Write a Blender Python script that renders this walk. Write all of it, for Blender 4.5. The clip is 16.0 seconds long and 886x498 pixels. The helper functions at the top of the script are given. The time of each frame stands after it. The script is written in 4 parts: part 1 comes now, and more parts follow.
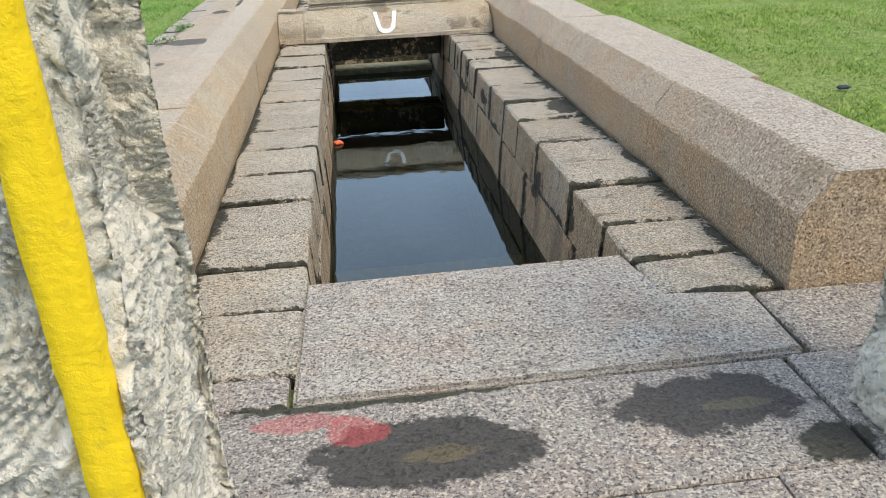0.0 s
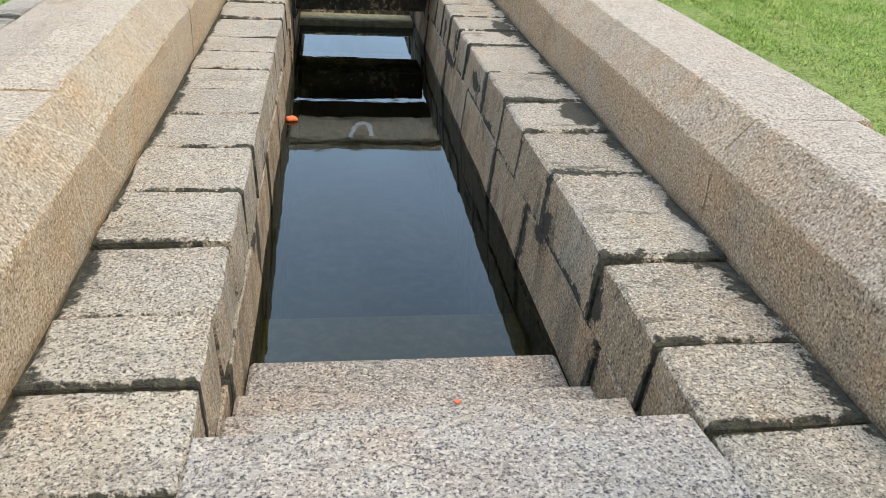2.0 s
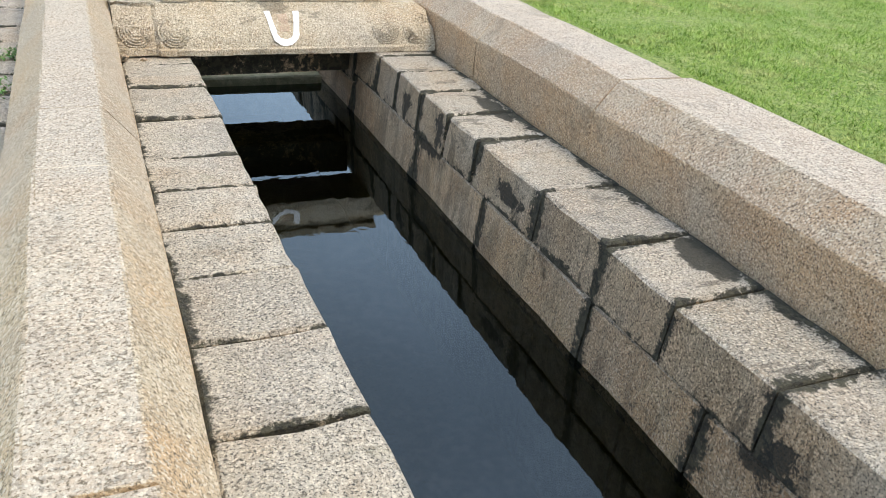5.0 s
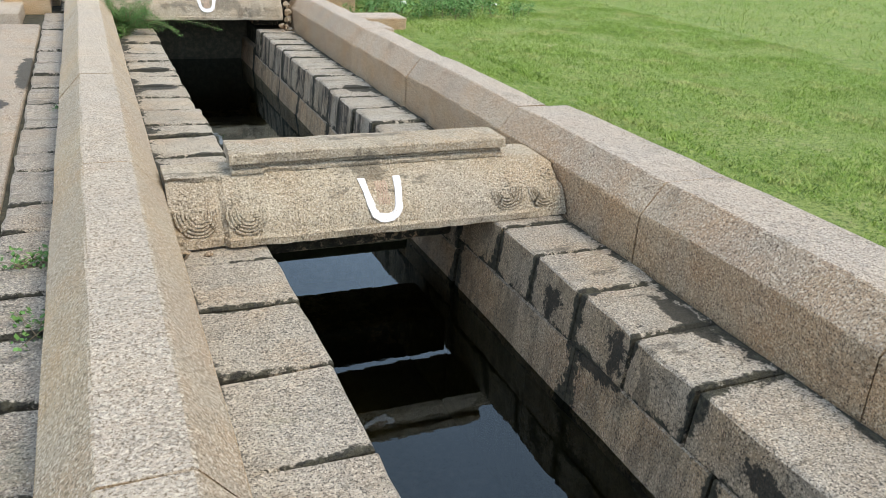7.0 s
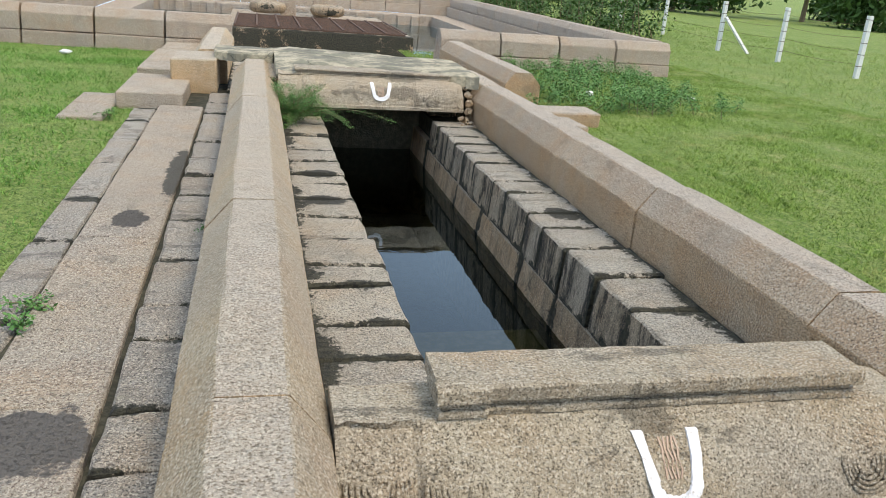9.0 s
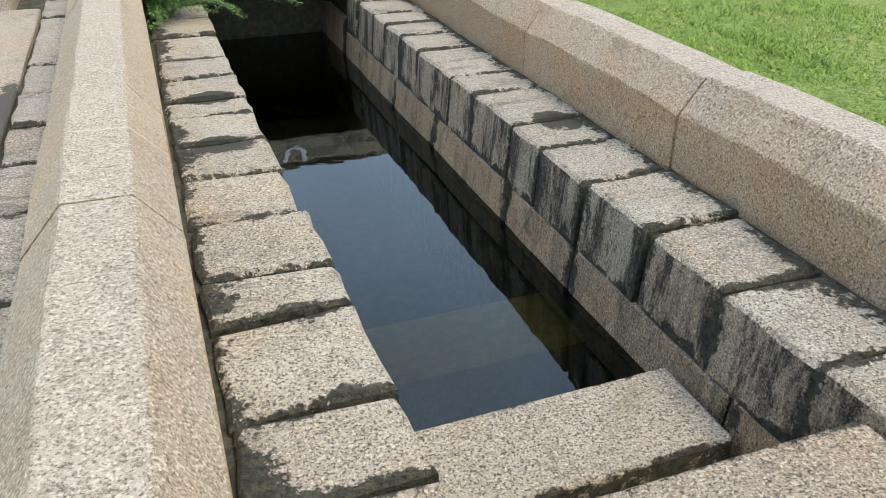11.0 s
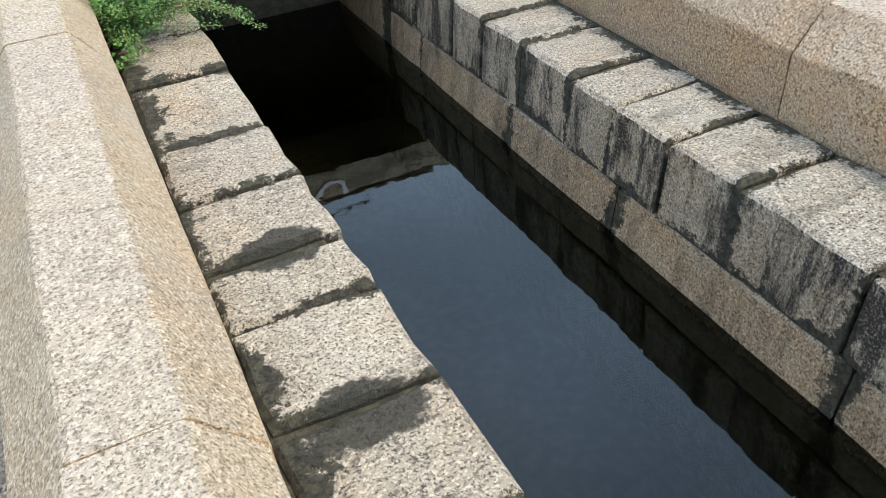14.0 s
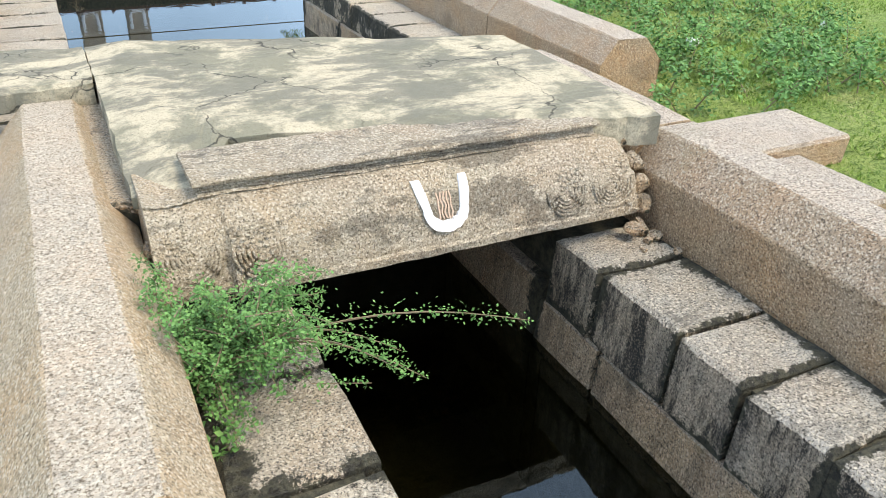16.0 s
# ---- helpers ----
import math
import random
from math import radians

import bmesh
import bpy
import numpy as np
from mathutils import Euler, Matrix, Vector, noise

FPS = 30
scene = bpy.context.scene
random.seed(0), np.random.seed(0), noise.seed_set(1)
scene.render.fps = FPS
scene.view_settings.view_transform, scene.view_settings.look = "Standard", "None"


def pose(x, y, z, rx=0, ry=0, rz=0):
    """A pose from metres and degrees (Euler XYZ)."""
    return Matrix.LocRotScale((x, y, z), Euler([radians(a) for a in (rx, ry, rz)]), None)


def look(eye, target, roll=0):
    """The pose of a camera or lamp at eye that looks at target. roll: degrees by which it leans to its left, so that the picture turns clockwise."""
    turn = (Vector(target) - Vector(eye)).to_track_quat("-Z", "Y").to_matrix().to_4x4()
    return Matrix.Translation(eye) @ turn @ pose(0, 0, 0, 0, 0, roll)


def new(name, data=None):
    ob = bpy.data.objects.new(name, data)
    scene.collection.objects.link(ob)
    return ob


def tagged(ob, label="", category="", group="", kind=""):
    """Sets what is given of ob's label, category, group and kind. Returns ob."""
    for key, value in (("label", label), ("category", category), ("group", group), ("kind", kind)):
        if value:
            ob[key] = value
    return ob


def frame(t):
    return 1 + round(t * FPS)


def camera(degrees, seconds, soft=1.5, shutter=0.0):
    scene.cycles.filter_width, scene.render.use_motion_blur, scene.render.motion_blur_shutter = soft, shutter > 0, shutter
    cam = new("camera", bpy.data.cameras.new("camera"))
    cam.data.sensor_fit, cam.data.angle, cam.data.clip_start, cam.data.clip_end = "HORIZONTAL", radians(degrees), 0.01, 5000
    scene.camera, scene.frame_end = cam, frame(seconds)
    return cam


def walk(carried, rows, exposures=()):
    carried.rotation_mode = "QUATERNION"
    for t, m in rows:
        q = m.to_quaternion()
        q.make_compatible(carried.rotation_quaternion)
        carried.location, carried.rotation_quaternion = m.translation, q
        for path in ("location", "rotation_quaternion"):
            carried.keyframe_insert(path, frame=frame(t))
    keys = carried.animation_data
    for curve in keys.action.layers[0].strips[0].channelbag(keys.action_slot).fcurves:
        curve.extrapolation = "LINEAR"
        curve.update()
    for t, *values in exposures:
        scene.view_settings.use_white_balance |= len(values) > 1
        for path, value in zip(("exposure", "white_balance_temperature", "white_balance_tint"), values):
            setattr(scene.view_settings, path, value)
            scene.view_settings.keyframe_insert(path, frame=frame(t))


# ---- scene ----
cam = camera(58.2, 16.0, soft=0.45)
PATH = [
    (0, (-0.409, 0.279, 1.447), (-0.227, 2.097, 0.635), -2.9),
    (0.5, (-0.344, 0.679, 1.442), (-0.101, 2.473, 0.592), -2.8),
    (1, (-0.338, 0.979, 1.436), (-0.041, 2.762, 0.579), 0.7),
    (1.5, (-0.343, 1.315, 1.434), (-0.002, 3.069, 0.535), 2.9),
    (2, (-0.318, 1.67, 1.399), (-0.043, 3.415, 0.46), 3.5),
    (2.5, (-0.303, 1.974, 1.442), (-0.082, 3.712, 0.478), 4.6),
    (3, (-0.44, 2.216, 1.417), (-0.17, 3.902, 0.377), 5.3),
    (3.5, (-0.626, 2.476, 1.386), (-0.29, 4.105, 0.275), 4.4),
    (4, (-0.881, 2.889, 1.381), (-0.513, 4.49, 0.241), 3.6),
    (4.5, (-1.228, 3.252, 1.371), (-0.732, 4.81, 0.22), 5.7),
    (5, (-1.359, 3.485, 1.623), (-0.601, 5.08, 0.683), 5.4),
    (5.1, (-1.384, 3.561, 1.639), (-0.575, 5.158, 0.746), 5.7),
    (5.2, (-1.418, 3.624, 1.638), (-0.572, 5.224, 0.787), 6.0),
    (7.3, (-1.475, 5.591, 1.813), (-0.742, 7.273, 1.016), 3.6),
    (7.5, (-1.477, 5.742, 1.828), (-0.79, 7.438, 1.02), 3.5),
    (8, (-1.452, 6.2, 1.818), (-1.128, 7.974, 0.955), 1.8),
    (8.5, (-1.482, 6.777, 1.842), (-1.125, 8.631, 1.182), 3.4),
    (9, (-1.445, 7.299, 1.795), (-0.988, 9.13, 1.132), 4.7),
    (9.2, (-1.423, 7.515, 1.793), (-0.967, 9.335, 1.103), 4.4),
    (11.3, (-1.193, 9.458, 1.582), (-0.584, 11.06, 0.55), -0.0),
    (11.5, (-1.21, 9.656, 1.56), (-0.584, 11.233, 0.502), 0.9),
    (12, (-1.205, 10.085, 1.591), (-0.491, 11.61, 0.512), 2.8),
    (12.5, (-1.25, 10.519, 1.625), (-0.457, 11.982, 0.515), 0.2),
    (13, (-1.221, 10.998, 1.609), (-0.37, 12.427, 0.498), 0.5),
    (13.5, (-1.277, 11.534, 1.613), (-0.448, 12.953, 0.473), 4.6),
    (14, (-1.289, 11.977, 1.655), (-0.646, 13.426, 0.436), -4.2),
    (14.1, (-1.265, 12.066, 1.672), (-0.664, 13.534, 0.454), -6.6),
    (14.5, (-1.303, 12.47, 1.747), (-0.693, 14.017, 0.635), -8.4),
    (15, (-1.344, 12.974, 1.816), (-0.625, 14.547, 0.812), -4.4),
    (15.5, (-1.334, 13.523, 1.805), (-0.6, 15.121, 0.851), -2.0),
    (16, (-1.387, 14.088, 1.842), (-0.596, 15.651, 0.875), 1.9),
]
walk(cam, [(t, look(eye, target, roll)) for t, eye, target, roll in PATH], exposures=((0, 0.2, 7320, 9), (2.0, 0.45, 7320, 9), (4.5, 0.55, 7320, 9), (7.5, 0.2, 7320, 9), (8.0, 0.27, 7320, 9), (8.5, 0.05, 7320, 9), (9.0, 0.0, 7320, 9), (11.5, 0.47, 7320, 9), (14.0, 0.58, 7320, 9), (16, 0.56, 7320, 9)))

# ---- world and sun ----
SUN_EL, SUN_AZ = 60.0, 140.0          # azimuth clockwise from the channel's direction
world = bpy.data.worlds.new("world")
scene.world = world
world.use_nodes = True
wn = world.node_tree.nodes
sky = wn.new("ShaderNodeTexSky")
sky.sky_type, sky.sun_disc = "NISHITA", False
sky.sun_elevation, sky.sun_rotation = radians(SUN_EL), radians(SUN_AZ)
sky.air_density, sky.dust_density, sky.ozone_density = 1.0, 1.5, 1.5
height, haze, thick = wn.new("ShaderNodeSeparateXYZ"), wn.new("ShaderNodeMapRange"), wn.new("ShaderNodeMath")
thick.operation = "MULTIPLY"
haze.inputs[1].default_value, haze.inputs[2].default_value, haze.inputs[3].default_value, haze.inputs[4].default_value = 0.3, 0.95, 1.15, 0.5
# thin bright cloud veiled over the blue, thicker and thinner by turns
coord, cloud, veil, blend = wn.new("ShaderNodeTexCoord"), wn.new("ShaderNodeTexNoise"), wn.new("ShaderNodeMapRange"), wn.new("ShaderNodeMix")
blend.data_type = "RGBA"
cloud.inputs["Scale"].default_value, cloud.inputs["Detail"].default_value = 2.2, 5
veil.inputs[1].default_value, veil.inputs[2].default_value, veil.inputs[3].default_value, veil.inputs[4].default_value = 0.35, 0.7, 0.42, 0.85
blend.inputs[7].default_value = (10.6, 13.8, 19.2, 1)
for a, b in ((coord.outputs["Generated"], cloud.inputs["Vector"]), (cloud.outputs[0], veil.inputs[0]), (coord.outputs["Generated"], height.inputs[0]), (height.outputs[2], haze.inputs[0]), (veil.outputs[0], thick.inputs[0]), (haze.outputs[0], thick.inputs[1]), (thick.outputs[0], blend.inputs[0]), (sky.outputs[0], blend.inputs[6]), (blend.outputs[2], wn["Background"].inputs[0])):
    world.node_tree.links.new(a, b)
wn["Background"].inputs[1].default_value = 0.125
sun = new("sun", bpy.data.lights.new("sun", "SUN"))
sun.data.energy, sun.data.angle, sun.data.color = 2.5, radians(22), (1.0, 0.91, 0.78)
sd = Vector((math.sin(radians(SUN_AZ)) * math.cos(radians(SUN_EL)), math.cos(radians(SUN_AZ)) * math.cos(radians(SUN_EL)), math.sin(radians(SUN_EL))))
sun.matrix_world = look(sd * 60, (0, 0, 0))


# ---- materials ----
class Mat:
    """A small wrapper to write node materials in few lines; coordinates are world metres."""

    def __init__(self, name):
        self.m = bpy.data.materials.new(name)
        self.m.use_nodes = True
        self.t = self.m.node_tree
        self.bsdf = self.t.nodes["Principled BSDF"]
        self.pos = self.node("ShaderNodeNewGeometry").outputs["Position"]

    def node(self, kind):
        return self.t.nodes.new(kind)

    def put(self, a, b):
        if hasattr(a, "links"):
            self.t.links.new(a, b)
        else:
            b.default_value = a

    def scaled(self, v, offset=(0, 0, 0)):
        n = self.node("ShaderNodeMapping")
        self.put(self.pos, n.inputs[0])
        n.inputs[1].default_value, n.inputs[3].default_value = offset, v
        return n.outputs[0]

    def noise(self, scale, detail=3, rough=0.6, vec=None):
        n = self.node("ShaderNodeTexNoise")
        self.put(self.pos if vec is None else vec, n.inputs["Vector"])
        n.inputs["Scale"].default_value, n.inputs["Detail"].default_value, n.inputs["Roughness"].default_value = scale, detail, rough
        return n.outputs[0]

    def ramp(self, fac, lo, hi, a=0.0, b=1.0):
        n = self.node("ShaderNodeMapRange")
        self.put(fac, n.inputs[0])
        for k, v in zip((1, 2, 3, 4), (lo, hi, a, b)):
            n.inputs[k].default_value = v
        n.interpolation_type = "SMOOTHSTEP"
        return n.outputs[0]

    def mix(self, fac, a, b, mode="MIX"):
        n = self.node("ShaderNodeMix")
        n.data_type, n.blend_type = "RGBA", mode
        self.put(fac, n.inputs[0])
        for v, k in ((a, 6), (b, 7)):
            self.put(v if hasattr(v, "links") else (*v, 1), n.inputs[k])
        return n.outputs[2]

    def math(self, op, a, b=0.0):
        n = self.node("ShaderNodeMath")
        n.operation = op
        self.put(a, n.inputs[0])
        self.put(b, n.inputs[1])
        return n.outputs[0]

    def axis(self, k):
        n = self.node("ShaderNodeSeparateXYZ")
        self.put(self.pos, n.inputs[0])
        return n.outputs[k]

    def random(self):
        return self.node("ShaderNodeObjectInfo").outputs["Random"]

    def island(self):
        return self.node("ShaderNodeNewGeometry").outputs["Random Per Island"]

    def up(self):
        n = self.node("ShaderNodeSeparateXYZ")
        self.put(self.node("ShaderNodeNewGeometry").outputs["Normal"], n.inputs[0])
        return n.outputs[2]

    def finish(self, color, rough=0.85, bump=None, strength=0.5, distance=0.01, spec=0.3):
        self.put(color if hasattr(color, "links") else (*color, 1), self.bsdf.inputs["Base Color"])
        self.put(rough, self.bsdf.inputs["Roughness"])
        self.bsdf.inputs["Specular IOR Level"].default_value = spec
        if bump is not None:
            n = self.node("ShaderNodeBump")
            n.inputs["Strength"].default_value, n.inputs["Distance"].default_value = strength, distance
            self.put(bump, n.inputs["Height"])
            self.put(n.outputs[0], self.bsdf.inputs["Normal"])
        return self.m


def granite(name, light, warm, dark, stain=0.5, damp=0.0, streak=0.0, spot=(), lichen=0.3, grain=112, worn=0.0, moss=0.0, outer=0, patches=(), veins=False, ochre_bounce=0.0, pit=1.0):
    """Coarse speckled granite. stain: grey blotches; damp: black-green bands across; streak: black runs down upright faces; spot: soaked ellipses (x, y, rx, ry)."""
    g = Mat(name)
    c = g.mix(g.ramp(g.noise(5, 4), 0.35, 0.65), light, warm)
    c = g.mix(g.math("MULTIPLY", g.random(), 0.45), c, tuple(0.62 * v for v in warm))
    c = g.mix(g.ramp(g.noise(2.6, 3, 0.6, g.scaled((1, 1, 1), (5, 1, 8))), 0.45, 0.7, 0, 0.45), c, (warm[0] * 1.02, warm[1] * 0.84, warm[2] * 0.66))
    c = g.mix(g.ramp(g.noise(0.9, 2), 0.4, 0.65, 0, 0.35), c, (0.40, 0.37, 0.34))
    # Level tops: weathered grey tone, paled further to paint in light from above.
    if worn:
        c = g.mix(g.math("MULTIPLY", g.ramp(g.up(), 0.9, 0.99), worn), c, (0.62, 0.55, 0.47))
    c = g.mix(g.ramp(g.noise(30, 5, 0.75), 0.50, 0.62, 0, 0.32), c, tuple(0.5 * v for v in warm))
    pits = g.noise(58, 5, 0.8, g.scaled((1, 1, 1), (1, 4, 9)))
    c = g.mix(g.ramp(pits, 0.57, 0.62, 0, 0.6 * pit), c, tuple(0.3 * v for v in warm))
    speck = g.noise(grain, 3, 0.7)
    c = g.mix(g.ramp(speck, 0.545, 0.59, 0, 0.9), c, dark)
    c = g.mix(g.ramp(g.noise(grain * 0.8, 2, 0.6, g.scaled((1, 1, 1), (3, 7, 1))), 0.54, 0.60, 0, 0.6), c, (0.82, 0.74, 0.60))
    c = g.mix(g.math("MULTIPLY", g.ramp(g.noise(3.1, 5, 0.7), 0.55, 0.7), stain), c, (0.12, 0.115, 0.10))
    c = g.mix(g.math("MULTIPLY", g.ramp(g.noise(2.3, 5, 0.65, g.scaled((1, 1, 1), (9, 2, 4))), 0.6, 0.72), lichen), c, (0.33, 0.32, 0.20))
    if veins:
        for n, w in (((0.1, 0.95, 0.3, 6.07), 0.006), ((0.1, 0.6, 0.8, 2.92), 0.006), ((0.1, 0.95, 0.3, 4.13), 0.005), ((0.1, 0.9, 0.42, 11.4), 0.006)):
            d = g.node("ShaderNodeVectorMath")
            d.operation = "DOT_PRODUCT"
            g.put(g.pos, d.inputs[0])
            d.inputs[1].default_value = n[:3]
            off = g.math("ABSOLUTE", g.math("SUBTRACT", g.math("ADD", d.outputs["Value"], g.math("MULTIPLY", g.noise(5, 4, 0.6), 0.05)), n[3] - 0.035))
            c = g.mix(g.ramp(off, w * 0.3, w * 1.3, 0.65, 0), c, (0.78, 0.68, 0.52))
    # Upright faces: ochre stone tone plus warm bounced light painted into the colour.
    if ochre_bounce:
        side = g.math("MULTIPLY", g.ramp(g.up(), 0.3, 0.75, 1, 0), g.ramp(g.noise(1.7, 4, 0.6, g.scaled((1, 1, 1), (2, 6, 3))), 0.3, 0.6, 0.55 * ochre_bounce, ochre_bounce))
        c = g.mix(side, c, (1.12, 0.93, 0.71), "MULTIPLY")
    rough = g.ramp(speck, 0.3, 0.7, 0.95, 0.7)
    if damp:
        band = g.ramp(g.noise(1.0, 9, 0.72, g.scaled((1.3, 4.2, 1.3))), 0.57, 0.60)
        c = g.mix(g.math("MULTIPLY", band, damp), c, (0.035, 0.036, 0.03))
    if streak:
        side = g.ramp(g.up(), 0.2, 0.5, 1, 0)
        run = g.math("MULTIPLY", g.ramp(g.noise(1.0, 9, 0.78, g.scaled((6.0, 6.0, 1.3))), 0.46, 0.58), g.ramp(speck, 0.36, 0.50, 0.45, 1.0))
        c = g.mix(g.math("MULTIPLY", g.math("MULTIPLY", run, side), streak), c, (0.03, 0.03, 0.028))
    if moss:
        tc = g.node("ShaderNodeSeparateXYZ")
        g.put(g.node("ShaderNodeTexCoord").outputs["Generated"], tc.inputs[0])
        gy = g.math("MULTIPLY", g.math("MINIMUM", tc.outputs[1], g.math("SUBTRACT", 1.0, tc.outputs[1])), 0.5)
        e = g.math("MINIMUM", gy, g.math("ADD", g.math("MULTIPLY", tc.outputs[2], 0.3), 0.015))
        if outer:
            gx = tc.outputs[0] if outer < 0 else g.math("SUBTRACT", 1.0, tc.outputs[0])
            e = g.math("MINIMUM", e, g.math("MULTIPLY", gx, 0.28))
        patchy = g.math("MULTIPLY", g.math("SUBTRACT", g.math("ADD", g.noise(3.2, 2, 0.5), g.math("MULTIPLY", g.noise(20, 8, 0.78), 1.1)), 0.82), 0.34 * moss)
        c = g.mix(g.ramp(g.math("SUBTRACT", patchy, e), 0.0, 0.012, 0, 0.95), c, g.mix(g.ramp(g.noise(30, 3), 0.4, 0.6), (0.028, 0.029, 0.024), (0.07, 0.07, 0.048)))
    for y, z, ry, rz in patches:
        d = g.node("ShaderNodeVectorMath")
        d.operation = "LENGTH"
        g.put(g.scaled((0, 1 / ry, 1 / rz), (0, -y / ry, -z / rz)), d.inputs[0])
        edge = g.math("ADD", d.outputs["Value"], g.math("MULTIPLY", g.math("SUBTRACT", g.noise(11, 9, 0.78), 0.5), 3.4))
        c = g.mix(g.ramp(edge, 0.6, 0.8, 0.9, 0), c, (0.03, 0.031, 0.026))
    for x, y, rx, ry, tone in spot:
        d = g.node("ShaderNodeVectorMath")
        d.operation = "LENGTH"
        g.put(g.scaled((1 / rx, 1 / ry, 0), (-x / rx, -y / ry, 0)), d.inputs[0])
        edge = g.math("ADD", d.outputs["Value"], g.math("MULTIPLY", g.math("SUBTRACT", g.noise(7, 9, 0.75), 0.5), 1.9))
        c = g.mix(g.ramp(edge, 0.82, 0.98, 0.93 if tone[0] < 0.2 else 0.5, 0), c, tone)
    h = g.math("ADD", g.math("MULTIPLY", g.noise(75, 4, 0.75), 1.2), g.math("MULTIPLY", g.noise(11, 4, 0.6), 1.6))
    h = g.math("SUBTRACT", h, g.ramp(pits, 0.55, 0.63, 0, 0.7 * pit))
    return g.finish(c, rough, h, 1.0, 0.018, 0.25)


SPECK = (0.09, 0.085, 0.075)
M_COPING_L = granite("granite_pale", (0.66, 0.56, 0.41), (0.62, 0.48, 0.32), (0.22, 0.17, 0.11), 0.15, lichen=0.1, worn=0.5, veins=True, ochre_bounce=0.65, pit=0.5)
M_COPING_R = granite("granite_pink", (0.60, 0.50, 0.38), (0.57, 0.43, 0.30), (0.13, 0.10, 0.08), 0.3, lichen=0.25, worn=0.6, ochre_bounce=0.8)
M_LEDGE = granite("granite_ledge", (0.64, 0.58, 0.48), (0.56, 0.49, 0.39), SPECK, 0.3, ochre_bounce=0.5, damp=0.12, streak=0.3, moss=0.27, outer=-1)
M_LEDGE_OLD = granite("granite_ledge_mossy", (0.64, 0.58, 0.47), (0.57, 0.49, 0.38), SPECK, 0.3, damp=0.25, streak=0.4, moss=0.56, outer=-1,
                      spot=((-0.93, 13.4, 0.2, 0.13, (0.045, 0.045, 0.036)), (-0.91, 14.25, 0.16, 0.12, (0.045, 0.045, 0.036))))
M_LEDGE_E = granite("granite_ledge_east", (0.55, 0.50, 0.42), (0.50, 0.43, 0.34), SPECK, 0.4, ochre_bounce=0.85, damp=0.5, streak=0.2, moss=0.42, outer=1, spot=((1.08, 5.86, 0.13, 0.2, (0.045, 0.045, 0.036)), (1.17, 4.56, 0.07, 0.2, (0.045, 0.045, 0.036)), (1.05, 8.0, 0.08, 0.25, (0.045, 0.045, 0.036))),
                    patches=((4.90, -0.22, 0.12, 0.10), (4.14, -0.18, 0.08, 0.10), (7.0, -0.16, 0.2, 0.08), (8.0, -0.14, 0.10, 0.14), (8.6, -0.16, 0.12, 0.12)))
M_LEDGE_WET = granite("granite_ledge_damp", (0.55, 0.52, 0.45), (0.48, 0.43, 0.35), SPECK, 0.6, ochre_bounce=0.6, damp=0.3, streak=0.95, moss=0.5, outer=1,
                      spot=((0.98, 13.12, 0.14, 0.16, (0.045, 0.045, 0.036)), (1.24, 12.79, 0.14, 0.08, (0.045, 0.045, 0.036))))
M_WALL = granite("granite_wall", (0.60, 0.51, 0.38), (0.56, 0.43, 0.30), SPECK, 0.75, streak=0.4, moss=0.35, ochre_bounce=0.7,
                 patches=((4.95, -0.28, 0.12, 0.10), (4.2, -0.26, 0.08, 0.06), (8.1, -0.30, 0.3, 0.08)))
M_SILL = granite("granite_sill", (0.57, 0.53, 0.47), (0.51, 0.44, 0.38), (0.10, 0.09, 0.10), 0.35, lichen=0.1)
M_FRONT = granite("granite_front", (0.50, 0.46, 0.41), (0.45, 0.39, 0.35), (0.09, 0.085, 0.095), 0.3, lichen=0.1,
                  spot=((-0.30, 2.14, 0.36, 0.17, (0.07, 0.066, 0.06)), (0.58, 2.22, 0.32, 0.16, (0.075, 0.07, 0.066)), (-0.45, 2.43, 0.5, 0.05, (0.05, 0.055, 0.035)), (0.86, 1.98, 0.12, 0.10, (0.06, 0.06, 0.045)),
                        (-0.25, 2.12, 0.12, 0.04, (0.22, 0.17, 0.09)), (0.66, 2.2, 0.12, 0.03, (0.2, 0.18, 0.12)), (-0.50, 2.26, 0.10, 0.08, (0.62, 0.10, 0.10)), (-0.68, 2.33, 0.13, 0.05, (0.60, 0.14, 0.14))))
M_PAVE = granite("granite_paving", (0.60, 0.52, 0.41), (0.56, 0.46, 0.35), (0.2, 0.14, 0.11), 0.35, lichen=0.2,
                 spot=((-2.31, 10.12, 0.30, 0.26, (0.13, 0.12, 0.11)), (-2.29, 12.84, 0.14, 0.22, (0.10, 0.09, 0.08)), (-2.36, 8.72, 0.05, 0.1, (0.14, 0.13, 0.12)), (-2.1, 14.2, 0.09, 0.9, (0.09, 0.085, 0.07))))
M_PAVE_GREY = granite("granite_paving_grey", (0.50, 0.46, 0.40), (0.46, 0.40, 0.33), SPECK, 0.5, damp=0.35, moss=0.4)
M_LINTEL = granite("granite_carved", (0.60, 0.52, 0.39), (0.54, 0.44, 0.31), (0.16, 0.13, 0.09), 0.45, lichen=0.2, pit=0.4, damp=0.45, streak=0.2,
                   spot=((-0.34, 16.745, 0.035, 0.035, (0.20, 0.15, 0.12)), (-0.27, 16.75, 0.02, 0.04, (0.19, 0.14, 0.11)), (-0.20, 16.745, 0.015, 0.03, (0.19, 0.15, 0.12)), (0.20, 16.77, 0.03, 0.03, (0.22, 0.17, 0.13))))
M_FAR = granite("granite_far", (0.55, 0.46, 0.37), (0.52, 0.40, 0.30), (0.22, 0.18, 0.15), 0.4)


